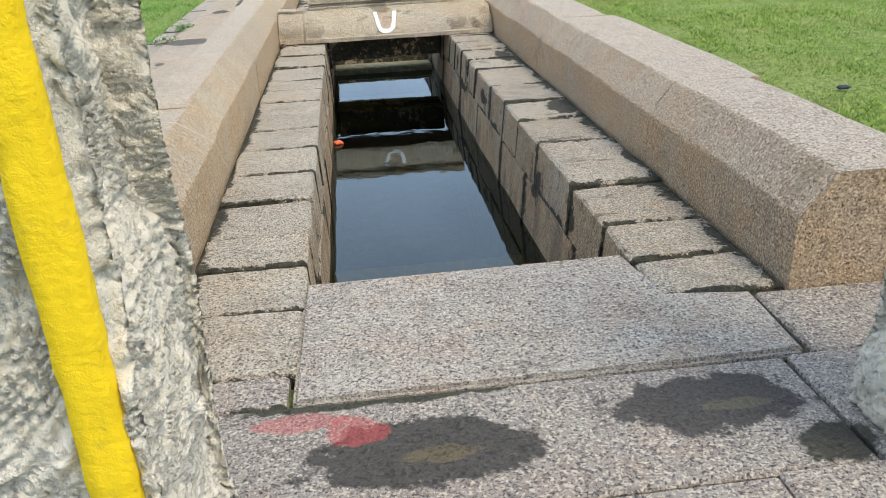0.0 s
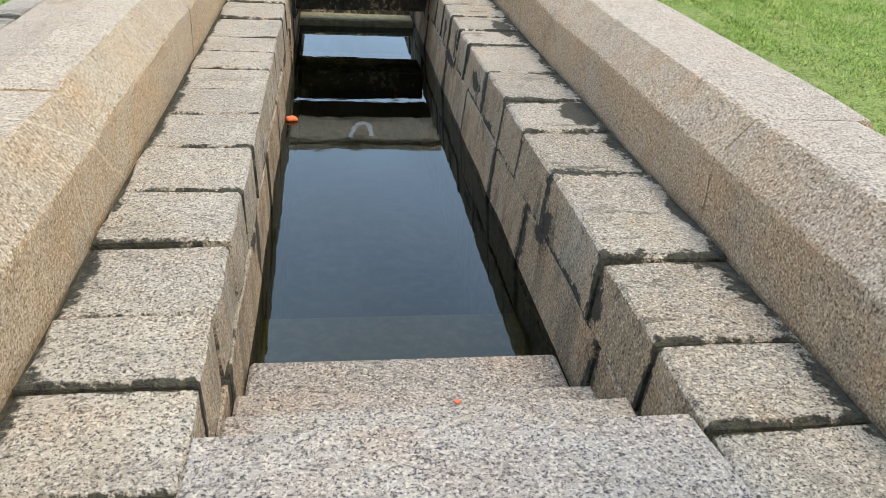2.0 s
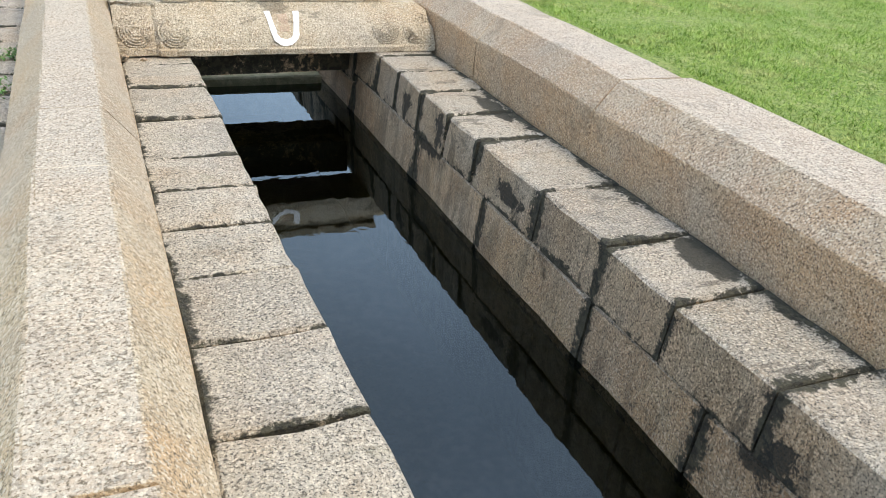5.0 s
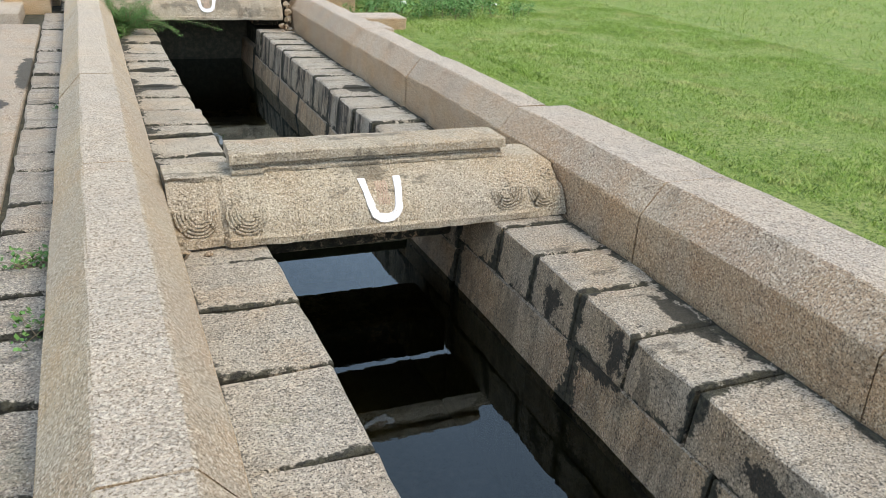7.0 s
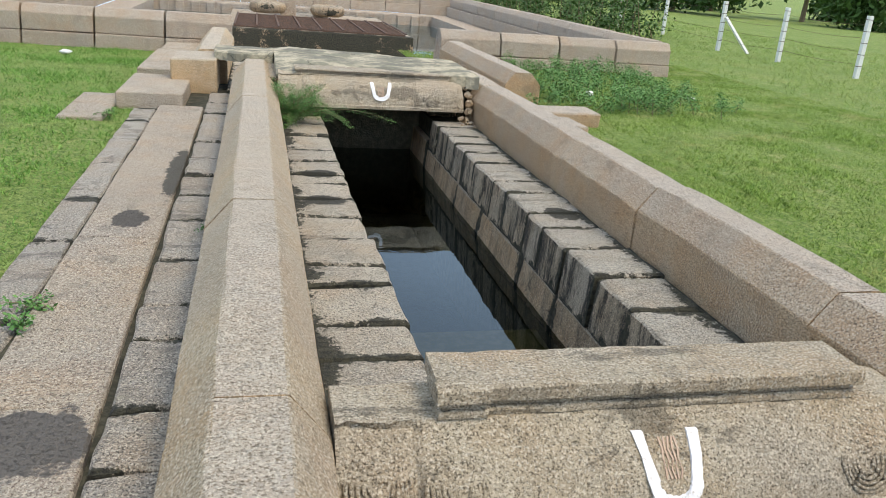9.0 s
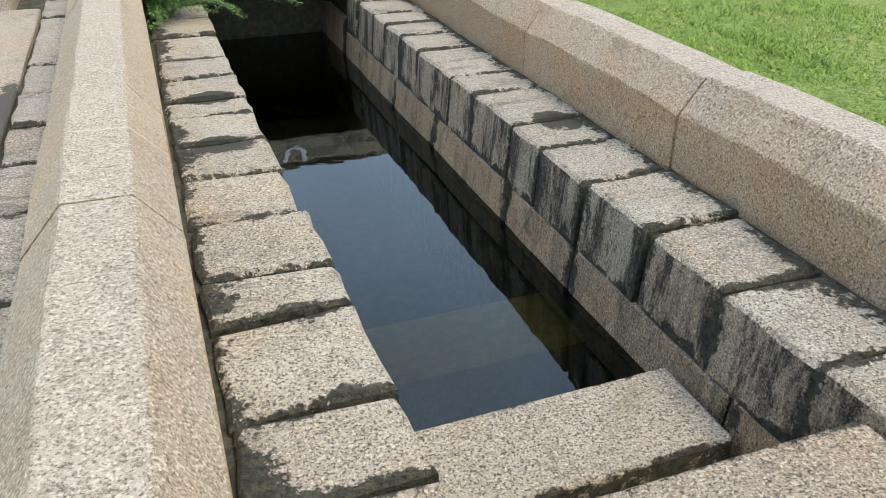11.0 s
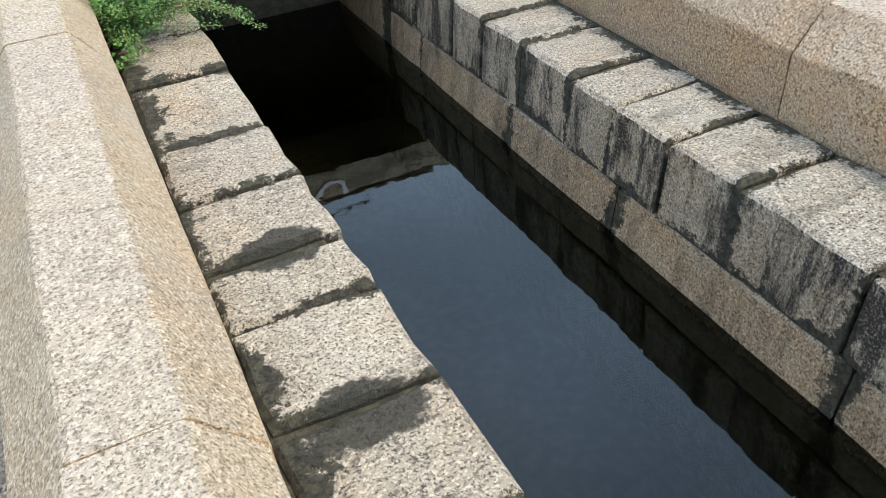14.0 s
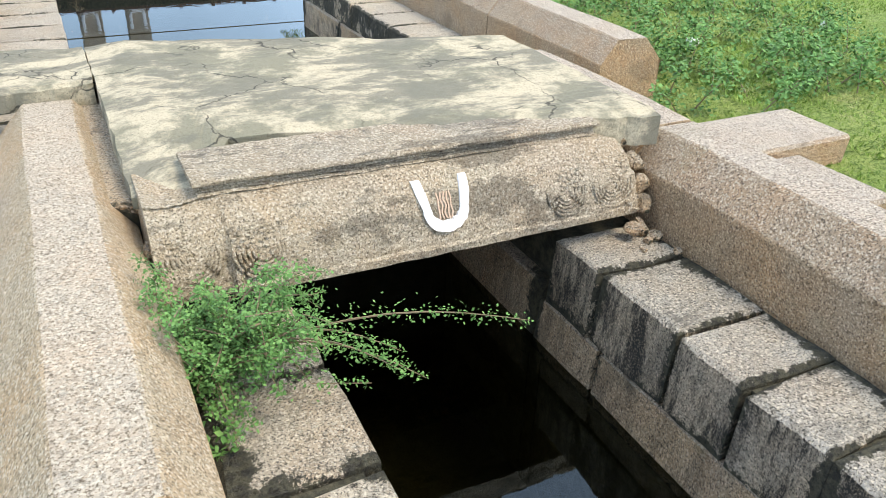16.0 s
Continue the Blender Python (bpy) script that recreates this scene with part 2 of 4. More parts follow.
def mossy(name, a, b):
    g = Mat(name)
    c = g.mix(g.ramp(g.noise(14, 5, 0.7), 0.4, 0.65), a, b)
    return g.finish(c, 0.95, g.noise(40, 4, 0.7), 0.8, 0.02)


M_SUNK = mossy("sunken_stone", (0.17, 0.165, 0.10), (0.26, 0.24, 0.16))
M_SILT = mossy("silted_stone", (0.36, 0.36, 0.20), (0.50, 0.47, 0.30))
M_JOINT = mossy("joint_soil", (0.035, 0.036, 0.027), (0.09, 0.085, 0.06))
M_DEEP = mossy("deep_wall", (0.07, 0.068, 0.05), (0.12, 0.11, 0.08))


def ground_mat():
    g = Mat("grassy_ground")
    c = g.mix(g.ramp(g.noise(0.5, 5, 0.6), 0.4, 0.65), (0.14, 0.23, 0.045), (0.22, 0.28, 0.08))
    c = g.mix(g.ramp(g.noise(2.4, 5, 0.7), 0.54, 0.68, 0, 0.75), c, (0.36, 0.33, 0.17))
    c = g.mix(g.ramp(g.noise(9, 5, 0.75), 0.52, 0.60, 0, 0.7), c, (0.30, 0.34, 0.10))
    c = g.mix(g.ramp(g.noise(20, 5, 0.75), 0.48, 0.56, 0, 0.8), c, (0.055, 0.11, 0.018))
    c = g.mix(g.ramp(g.noise(70, 4, 0.75), 0.5, 0.56, 0, 0.6), c, (0.33, 0.40, 0.12))
    return g.finish(c, 0.95, g.noise(30, 5, 0.7), 1.0, 0.04)


def leaf_mat(name, a, b, c3):
    g = Mat(name)
    r = g.island()
    c = g.mix(r, a, b)
    c = g.mix(g.ramp(g.noise(1.1, 6, 0.72), 0.50, 0.64, 0, 0.7), c, c3)
    c = g.mix(g.ramp(g.noise(6, 5, 0.75), 0.50, 0.60, 0, 0.55), c, tuple(0.5 * v for v in a))
    m = g.finish(c, 0.6, spec=0.2)
    g.bsdf.inputs["Transmission Weight"].default_value = 0.0
    g.bsdf.inputs["Subsurface Weight"].default_value = 0.0
    return m


M_GROUND = ground_mat()
M_GRASS = leaf_mat("grass_blades", (0.13, 0.25, 0.035), (0.33, 0.44, 0.11), (0.46, 0.44, 0.19))
M_GRASS_LUSH = leaf_mat("lush_grass_blades", (0.09, 0.23, 0.035), (0.24, 0.42, 0.10), (0.34, 0.40, 0.15))
M_LEAF = leaf_mat("bush_leaves", (0.07, 0.18, 0.045), (0.17, 0.33, 0.10), (0.10, 0.22, 0.065))
M_LEAF_DARK = leaf_mat("far_leaves", (0.05, 0.11, 0.03), (0.10, 0.18, 0.05), (0.07, 0.13, 0.04))
M_TWIG = Mat("twigs").finish((0.22, 0.17, 0.11), 0.9)


def water_mat():
    g = Mat("still_water")
    t = g.t
    t.nodes.remove(g.bsdf)
    clear, gloss, mixed, fres = g.node("ShaderNodeBsdfTransparent"), g.node("ShaderNodeBsdfGlossy"), g.node("ShaderNodeMixShader"), g.node("ShaderNodeFresnel")
    clear.inputs[0].default_value = (0.22, 0.22, 0.13, 1)
    gloss.inputs["Color"].default_value = (0.80, 0.93, 1, 1)
    gloss.inputs["Roughness"].default_value = 0.02
    fres.inputs["IOR"].default_value = 1.52
    bump = g.node("ShaderNodeBump")
    bump.inputs["Strength"].default_value, bump.inputs["Distance"].default_value = 0.04, 0.02
    g.put(g.noise(7, 2, 0.5), bump.inputs["Height"])
    g.put(bump.outputs[0], gloss.inputs["Normal"])
    g.put(bump.outputs[0], fres.inputs["Normal"])
    g.put(fres.outputs[0], mixed.inputs[0])
    g.put(clear.outputs[0], mixed.inputs[1])
    g.put(gloss.outputs[0], mixed.inputs[2])
    g.put(mixed.outputs[0], t.nodes["Material Output"].inputs["Surface"])
    return g.m


M_WATER = water_mat()


def paint(name, color, worn=0.5, under=(0.45, 0.38, 0.3)):
    g = Mat(name)
    c = g.mix(g.math("MULTIPLY", g.ramp(g.noise(38, 5, 0.75), 0.55, 0.68), worn), color, under)
    return g.finish(c, 0.8, g.noise(70, 4, 0.7), 0.6, 0.008)


M_WHITE = paint("white_limewash", (0.80, 0.80, 0.82), 0.75)
M_YELLOW = paint("yellow_paint", (0.80, 0.55, 0.015), 0.3, (0.45, 0.33, 0.05))
M_RED = paint("vermilion_powder", (0.50, 0.36, 0.27), 0.9)
M_POST = paint("whitewashed_concrete", (0.70, 0.70, 0.68), 0.5, (0.4, 0.38, 0.35))
M_IRON = Mat("rusted_iron")
M_IRON = M_IRON.finish(M_IRON.mix(M_IRON.ramp(M_IRON.noise(30, 4), 0.4, 0.6), (0.07, 0.05, 0.04), (0.16, 0.09, 0.06)), 0.85)


def deck_mat():
    g = Mat("weathered_plaster")
    c = g.mix(g.ramp(g.noise(2.6, 8, 0.72), 0.42, 0.56), (0.23, 0.22, 0.16), (0.50, 0.44, 0.32))
    c = g.mix(g.ramp(g.noise(1.0, 8, 0.72, g.scaled((1.4, 3.4, 2), (3, 1, 0))), 0.46, 0.56, 0, 0.85), c, (0.17, 0.165, 0.13))
    c = g.mix(g.ramp(g.noise(90, 3, 0.7), 0.54, 0.62, 0, 0.5), c, (0.16, 0.15, 0.11))
    crack = g.node("ShaderNodeTexVoronoi")
    crack.feature = "DISTANCE_TO_EDGE"
    crack.inputs["Scale"].default_value = 1.7
    bend = g.node("ShaderNodeVectorMath")
    wob = g.node("ShaderNodeTexNoise")
    wob.inputs["Scale"].default_value, wob.inputs["Detail"].default_value = 4.0, 6
    g.put(g.pos, wob.inputs["Vector"])
    scl = g.node("ShaderNodeVectorMath")
    scl.operation = "SCALE"
    scl.inputs["Scale"].default_value = 0.35
    g.put(wob.outputs["Color"], scl.inputs[0])
    g.put(g.pos, bend.inputs[0])
    g.put(scl.outputs[0], bend.inputs[1])
    g.put(bend.outputs[0], crack.inputs["Vector"])
    line = g.math("MULTIPLY", g.ramp(crack.outputs["Distance"], 0.004, 0.014, 1, 0), g.ramp(g.noise(1.9, 3), 0.45, 0.6))
    c = g.mix(g.math("MULTIPLY", line, 0.9), c, (0.05, 0.048, 0.04))
    return g.finish(c, 0.92, g.noise(28, 6, 0.75), 0.8, 0.02)


M_DECK = deck_mat()


# ---- builders ----
def thing(name, label, category, at=(0, 0, 0), group="", kind=""):
    ob = new(name)
    ob.location = at
    ob.empty_display_size = 0.1
    return tagged(ob, label, category, group, kind)


def mesh_of(name, bm, material, smooth=False):
    me = bpy.data.meshes.new(name)
    bmesh.ops.recalc_face_normals(bm, faces=bm.faces)
    bm.to_mesh(me)
    bm.free()
    me.materials.append(material)
    if smooth:
        me.polygons.foreach_set("use_smooth", [True] * len(me.polygons))
    return me


def part(name, bm, material, parent, label="", smooth=False):
    ob = new(name, mesh_of(name, bm, material, smooth))
    ob.parent = parent
    if parent is not None:
        ob.matrix_parent_inverse = Matrix.Translation(parent.matrix_basis.translation).inverted() if parent.parent is None else parent.matrix_parent_inverse @ Matrix()
        if parent.parent is not None:
            ob.matrix_parent_inverse = Matrix()
    return tagged(ob, label)


def structure(name, bm, material, label, smooth=False, category=""):
    return tagged(new(name, mesh_of(name, bm, material, smooth)), label, category or name.split("_")[0], kind="structure")


def sheet(name, bm, material, label, category="water"):
    """A flat sheet whose face looks up."""
    me = bpy.data.meshes.new(name)
    bm.to_mesh(me)
    bm.free()
    me.materials.append(material)
    return tagged(new(name, me), label, category, kind="structure")


def box(bm, x0, x1, y0, y1, z0, z1, bevel=0.0, jitter=0.0, rng=random):
    vs = [bm.verts.new((x + rng.uniform(-jitter, jitter), y + rng.uniform(-jitter, jitter), z + rng.uniform(-jitter, jitter))) for x in (x0, x1) for y in (y0, y1) for z in (z0, z1)]
    fs = [bm.faces.new([vs[i] for i in f]) for f in ((0, 1, 3, 2), (4, 6, 7, 5), (0, 4, 5, 1), (2, 3, 7, 6), (0, 2, 6, 4), (1, 5, 7, 3))]
    if bevel:
        es = list({e for f in fs for e in f.edges})
        bmesh.ops.bevel(bm, geom=es, offset=bevel, segments=1, affect="EDGES", profile=0.6)
    return bm


def prism(bm, profile, y0, y1, bevel=0.0, jitter=0.0):
    """A profile of (x, z) points carried from y0 to y1."""
    a = [bm.verts.new((x + random.uniform(-jitter, jitter), y0 + random.uniform(-jitter, jitter), z + random.uniform(-jitter, jitter))) for x, z in profile]
    b = [bm.verts.new((x + random.uniform(-jitter, jitter), y1 + random.uniform(-jitter, jitter), z + random.uniform(-jitter, jitter))) for x, z in profile]
    n = len(profile)
    fs = [bm.faces.new(a), bm.faces.new(b[::-1])] + [bm.faces.new((a[i], b[i], b[(i + 1) % n], a[(i + 1) % n])) for i in range(n)]
    if bevel:
        bmesh.ops.bevel(bm, geom=list({e for f in fs for e in f.edges}), offset=bevel, segments=1, affect="EDGES", profile=0.6)
    return bm


def tube(bm, pts, radii, sides=6):
    """A tapered round rod through the points."""
    rings = []
    for i, p in enumerate(pts):
        d = (Vector(pts[min(i + 1, len(pts) - 1)]) - Vector(pts[max(i - 1, 0)])).normalized()
        u = d.orthogonal().normalized()
        v = d.cross(u)
        rings.append([bm.verts.new(Vector(p) + radii[i] * (math.cos(2 * math.pi * k / sides) * u + math.sin(2 * math.pi * k / sides) * v)) for k in range(sides)])
    for a, b in zip(rings, rings[1:]):
        for k in range(sides):
            bm.faces.new((a[k], a[(k + 1) % sides], b[(k + 1) % sides], b[k]))
    bm.faces.new(rings[0][::-1])
    bm.faces.new(rings[-1])
    return bm


def rough_block(x0, x1, y0, y1, z0, z1, bevel=0.012, jit=0.008, nx=2, ny=3, batter=0.0):
    """A hand-dressed stone: a wavering outline, softened top edges and a slightly tilted top."""
    out = [(x0 + (x1 - x0) * k / nx, y0, 0, 1) for k in range(nx)] + [(x1, y0 + (y1 - y0) * k / ny, -1, 0) for k in range(ny)]
    out += [(x1 - (x1 - x0) * k / nx, y1, 0, -1) for k in range(nx)] + [(x0, y1 - (y1 - y0) * k / ny, 1, 0) for k in range(ny)]
    cx, cy = (x0 + x1) / 2, (y0 + y1) / 2
    tx, ty = random.uniform(-0.012, 0.012), random.uniform(-0.012, 0.012)
    bm = bmesh.new()
    rings = [[], [], []]
    for x, y, _, _ in out:
        px, py = x + random.uniform(-jit, jit), y + random.uniform(-jit, jit) * 1.3
        top = z1 + tx * (x - cx) + ty * (y - cy) + random.uniform(-0.003, 0.003)
        b = bevel * random.uniform(0.7, 1.5)
        inner = abs(x) == min(abs(x0), abs(x1))
        rings[0].append(bm.verts.new((px - (math.copysign(batter, x) if inner else 0), py, z0)))
        rings[1].append(bm.verts.new((px, py, top - b)))
        sx, sy = (1 if x < cx else -1) * min(b, abs(x - cx)), (1 if y < cy else -1) * min(b, abs(y - cy))
        rings[2].append(bm.verts.new((px + sx, py + sy, top)))
    n = len(out)
    for a, b in zip(rings, rings[1:]):
        for k in range(n):
            bm.faces.new((a[k], a[(k + 1) % n], b[(k + 1) % n], b[k]))
    bm.faces.new(rings[2])
    bm.faces.new(rings[0][::-1])
    return bm


def stones(parent, name, material, x0, x1, joints, z0, z1, gap=0.012, jitter=0.006, bevel=0.012, skew=0.0, dz=0.0, batter=0.0):
    """A row of separate stones along y, one to each pair of joints."""
    for a, b in zip(joints, joints[1:]):
        s = random.uniform(-skew, skew) * 0.3
        part(name, rough_block(x0, x1, a + gap / 2 + s, b - gap / 2 + s, z0, z1 + random.uniform(-dz, dz), bevel, jitter, batter=batter), material, parent)


# ---- ground ----
WATER = -0.605
COPE_IN, COPE_OUT, LEDGE_IN = 1.20, 1.74, 0.69


def ground_z(x, y):
    if abs(x) < 3.2:
        return -0.06
    return -0.05 + 0.035 * noise.noise((x * 0.6, y * 0.6, 0)) + 0.06 * noise.noise((x * 0.13, y * 0.13, 5))


def ground():
    def lines(core0, core1, step, far0, far1):
        out, v = [], core0
        while v < core1:
            out.append(v)
            v += step
        out.append(core1)
        s, v = step, core1
        while v < far1:
            s *= 1.5
            v = min(v + s, far1)
            out.append(v)
        s, v = step, core0
        while v > far0:
            s *= 1.5
            v = max(v - s, far0)
            out.insert(0, v)
        return out

    xs = sorted(set(lines(-14, 16, 0.5, -900, 900)) | {-1.6, 1.85, -6.95, 7.4})
    ys = sorted(set(lines(-4, 48, 0.5, -300, 1500)) | {2.6, 24.2, 44.0})
    bm, grid = bmesh.new(), {}
    for i, x in enumerate(xs):
        for j, y in enumerate(ys):
            z = ground_z(x, y)
            grid[i, j] = bm.verts.new((x, y, z))
    for i in range(len(xs) - 1):
        for j in range(len(ys) - 1):
            cx, cy = (xs[i] + xs[i + 1]) / 2, (ys[j] + ys[j + 1]) / 2
            if (-1.6 < cx < 1.85 and 2.6 < cy < 24.2) or (-6.95 < cx < 7.4 and 24.2 < cy < 44.0):
                continue
            bm.faces.new((grid[i, j], grid[i + 1, j], grid[i + 1, j + 1], grid[i, j + 1]))
    structure("ground", bm, M_GROUND, "flat green grassy ground with worn sandy patches", True)


ground()

# ---- the channel's bed, core walls and water ----
bm = bmesh.new()
box(bm, -0.8, 0.8, 2.4, 18.6, -1.75, -1.62)
box(bm, -1.4, 1.75, 18.6, 24.3, -1.75, -1.62)
structure("floor", bm, M_DEEP, "dark silted bed of the stone water channel")
for side, nm in ((-1, "wall_west"), (1, "wall_east")):
    bm = bmesh.new()
    a, b = sorted((side * 0.74, side * 1.62))
    box(bm, a, b, 2.45, 18.6, -1.62, -0.035)
    a, b = sorted((side * 1.64 if side > 0 else -1.33, side * 2.2 if side > 0 else -1.9))
    box(bm, a, b, 18.6, 24.0, -1.62, -0.035)
    structure(nm, bm, M_JOINT, "earth and rubble core of the channel wall with mossy joints")
bm = bmesh.new()
box(bm, -0.8, 0.8, 2.0, 3.1, -1.7, -0.24)
structure("wall_south", bm, M_JOINT, "earth core behind the channel's entry steps")

bm = bmesh.new()
vs = [bm.verts.new(p) for p in ((-0.75, 3.0, WATER), (0.75, 3.0, WATER), (0.75, 18.5, WATER), (-0.75, 18.5, WATER))]
bm.faces.new(vs)
vs = [bm.verts.new(p) for p in ((-1.35, 18.6, WATER), (1.68, 18.6, WATER), (1.68, 24.2, WATER), (-1.35, 24.2, WATER))]
bm.faces.new(vs)
water = sheet("water", bm, M_WATER, "still dark water that mirrors the sky")

# ---- lintels with scroll carving and a white mark ----
CYMA = ((0.0, 0.0), (0.0, 0.04), (0.018, 0.05), (0.028, 0.072), (0.05, 0.12), (0.09, 0.175), (0.14, 0.225), (0.19, 0.262), (0.235, 0.295), (0.262, 0.325), (0.515, 0.325), (0.515, 0.0))
BOLD = ((0.0, 0.0), (0.0, 0.035), (0.012, 0.045), (0.016, 0.07), (0.03, 0.12), (0.055, 0.19), (0.09, 0.25), (0.14, 0.305), (0.19, 0.335), (0.215, 0.345), (0.55, 0.345), (0.55, 0.0))


def face_at(prof, z):
    """How far the lintel's curved face lies behind its lip at the height z."""
    pts = prof[3:10]
    for (a, za), (b, zb) in zip(pts, pts[1:]):
        if za <= z <= zb:
            return a + (b - a) * (z - za) / (zb - za)
    return pts[0][0] if z < pts[0][1] else pts[-1][0]


def garland(bm, prof, cx, cz, r, y, z0, lean):
    """A fan of nested hanging arcs cut in relief, curling in at one end."""
    for q in (1.0, 0.84, 0.68, 0.52, 0.36):
        pts = []
        for k in range(25):
            a = math.pi * (0.95 + 1.10 * k / 24)
            u = k / 24 if lean > 0 else 1 - k / 24
            rr = r * q * (1 - 0.30 * max(0.0, u - 0.6))
            z = cz + 0.95 * rr * math.sin(a)
            pts.append((cx + rr * math.cos(a) + lean * 0.10 * r * (1 - q), y + face_at(prof, z) - 0.003, z0 + max(z, 0.05)))
        tube(bm, pts, [0.0085 + 0.002 * math.sin(k) for k in range(25)], 5)


def rough_bar(x0, x1, y0, y1, z0, z1, amp, cols=60):
    """A moulding strip with chipped, wavering edges."""
    bm, rings = bmesh.new(), []
    prof = ((y0 + 0.006, z0), (y0, z0 + 0.006), (y0, z1 - 0.010), (y0 + 0.012, z1), ((y0 + y1) / 2, z1), (y1, z1), (y1, z0))
    for k in range(cols + 1):
        x = x0 + (x1 - x0) * k / cols
        ring = []
        for i, (yy, zz) in enumerate(prof):
            w = amp * (noise.noise((x * 9, i * 2.3, y0 * 3)) + 0.6 * noise.noise((x * 30, i * 1.3, z0 * 9)))
            ring.append(bm.verts.new((x, yy + (w if i < 5 else 0), zz + (0.7 * w if 1 < i < 6 else 0))))
        rings.append(ring)
    n = len(prof)
    for a, b in zip(rings, rings[1:]):
        for i in range(n):
            bm.faces.new((a[i], b[i], b[(i + 1) % n], a[(i + 1) % n]))
    bm.faces.new(rings[0])
    bm.faces.new(rings[-1][::-1])
    return bm


def lintel(y, z0, x0, x1, ux, label, prof, capped):
    ob = thing("carved_lintel", label, "lintel", (0, y, z0))
    bm = bmesh.new()
    cols = 170
    rows = []
    for k in range(cols + 1):
        x = x0 + (x1 - x0) * k / cols
        ring = []
        end = max(0.0, 1 - min(x - x0, x1 - x) / 0.42)
        wing = max(0.0, min(1.0, (x0 + 0.29 - x) / 0.02))
        for i, (dy, dz) in enumerate(prof):
            w = (0.008 + 0.024 * end) * noise.noise((x * 5, dy * 9 + y, dz * 9)) + (0.005 + 0.012 * end) * noise.noise((x * 22, dy * 20 + y, dz * 24)) + 0.004 * noise.noise((x * 48, dy * 50 + y, dz * 50)) if 0 < i < 10 else 0.006 * noise.noise((x * 9, i, y))
            back = 0.035 * wing * (0 <= i < 9)
            drop = 0.05 * max(0.0, 1 - (x1 - x) / 0.14) ** 2 * (6 <= i < 11)
            ring.append(bm.verts.new((x, y + dy + w + back, z0 + dz + 0.6 * w - drop)))
        rows.append(ring)
    n = len(prof)
    for a, b in zip(rows, rows[1:]):
        for i in range(n):
            bm.faces.new((a[i], b[i], b[(i + 1) % n], a[(i + 1) % n]))
    bm.faces.new(rows[0])
    bm.faces.new(rows[-1][::-1])
    part("beam", bm, M_LINTEL, ob)
    if capped:
        for dz0, dz1, dy, inset in ((0.325, 0.357, 0.262, 0.012), (0.359, 0.385, 0.275, 0.018), (0.387, 0.450, 0.248, 0.0)):
            part("moulding", rough_bar(-0.84 + inset, 0.845 - inset, y + dy, y + 0.51 - inset, z0 + dz0, z0 + dz1, 0.008), M_LINTEL, ob)
            part("moulding", rough_bar(-0.85 + inset, -0.66, y + dy - 0.018, y + dy + 0.05, z0 + dz0, z0 + dz1 - 0.004, 0.006, 12), M_LINTEL, ob)
    else:
        c0, c1 = x0 + 0.19, x1 - 0.13
        for dz0, dz1, dy, inset in ((0.345, 0.361, 0.215, 0.015), (0.362, 0.376, 0.224, 0.02), (0.377, 0.392, 0.218, 0.02), (0.393, 0.418, 0.206, 0.0)):
            part("moulding", rough_bar(c0 + inset, c1 - inset, y + dy, y + 0.55 - inset, z0 + dz0, z0 + dz1, 0.009), M_LINTEL, ob)
    for s in (-1, 1):
        for d, r in ((0.14, 0.115), (0.40, 0.11)):
            cx = (x0 + d) if s < 0 else (x1 - d)
            yy = y + (0.035 if s < 0 and d < 0.3 else 0.0)
            bm = bmesh.new()
            garland(bm, prof, cx, 0.165, r, yy, z0, -s)
            part("scroll", bm, M_LINTEL, ob, smooth=True)
            bm = bmesh.new()
            for k in range(22):
                a, rr = 2.4 * k, 0.014 * math.sqrt(k)
                px, pz = cx + s * 0.03 + 1.2 * rr * math.cos(a), 0.215 + 0.9 * rr * math.sin(a)
                m = Matrix.Translation((px, yy + face_at(prof, pz), z0 + pz)) @ Matrix.Diagonal((0.013, 0.006, 0.008, 1))
                bmesh.ops.create_icosphere(bm, subdivisions=1, radius=1, matrix=m)
            part("foliage_carving", bm, M_LINTEL, ob, smooth=True)
    # the white mark
    bm = bmesh.new()
    path = []
    top, low, half = (0.272, 0.155, 0.084) if capped else (0.305, 0.195, 0.088)
    for k in range(25):
        a = math.pi * (1 + k / 24)
        path.append((half * math.cos(a), low + 0.075 * math.sin(a), math.cos(a), math.sin(a)))
    path = [(-half - 0.026, top, -1, 0), (-half - 0.014, (top + low) / 2, -1, 0)] + path + [(half + 0.014, (top + low) / 2, 1, 0), (half + 0.024, top, 1, 0)]
    prev = None
    for u, z, nu, nz in path:
        w = 0.021 + random.uniform(-0.0035, 0.0035)
        pair = []
        for q in (-w, w):
            zz = min(max(z + q * nz, 0.05), 0.335)
            pair.append(bm.verts.new((ux + u + q * nu, y + face_at(prof, zz) - 0.014, z0 + zz)))
        if prev:
            bm.faces.new((prev[0], prev[1], pair[1], pair[0]))
        prev = pair
    geo = bmesh.ops.extrude_face_region(bm, geom=list(bm.faces))
    for v in geo["geom"]:
        if isinstance(v, bmesh.types.BMVert):
            v.co.y += 0.02
    part("painted_mark", bm, M_WHITE, ob, "white limewash U-shaped mark")
    bm = bmesh.new()
    for k in range(5):
        u = -0.03 + 0.015 * k
        zs = [0.15 + 0.026 * i for i in range(5)]
        tube(bm, [(ux + u + 0.006 * math.sin(3 * i + k), y + face_at(prof, z) - 0.001, z0 + z) for i, z in enumerate(zs)], [0.005] * 5, 4)
    part("flame_relief", bm, M_RED, ob, "reddish carved streaks")
    return ob


lintel(9.35, 0.012, -1.19, 1.19, -0.005, "carved granite lintel with scrolls and a white mark, laid across the channel", CYMA, True)
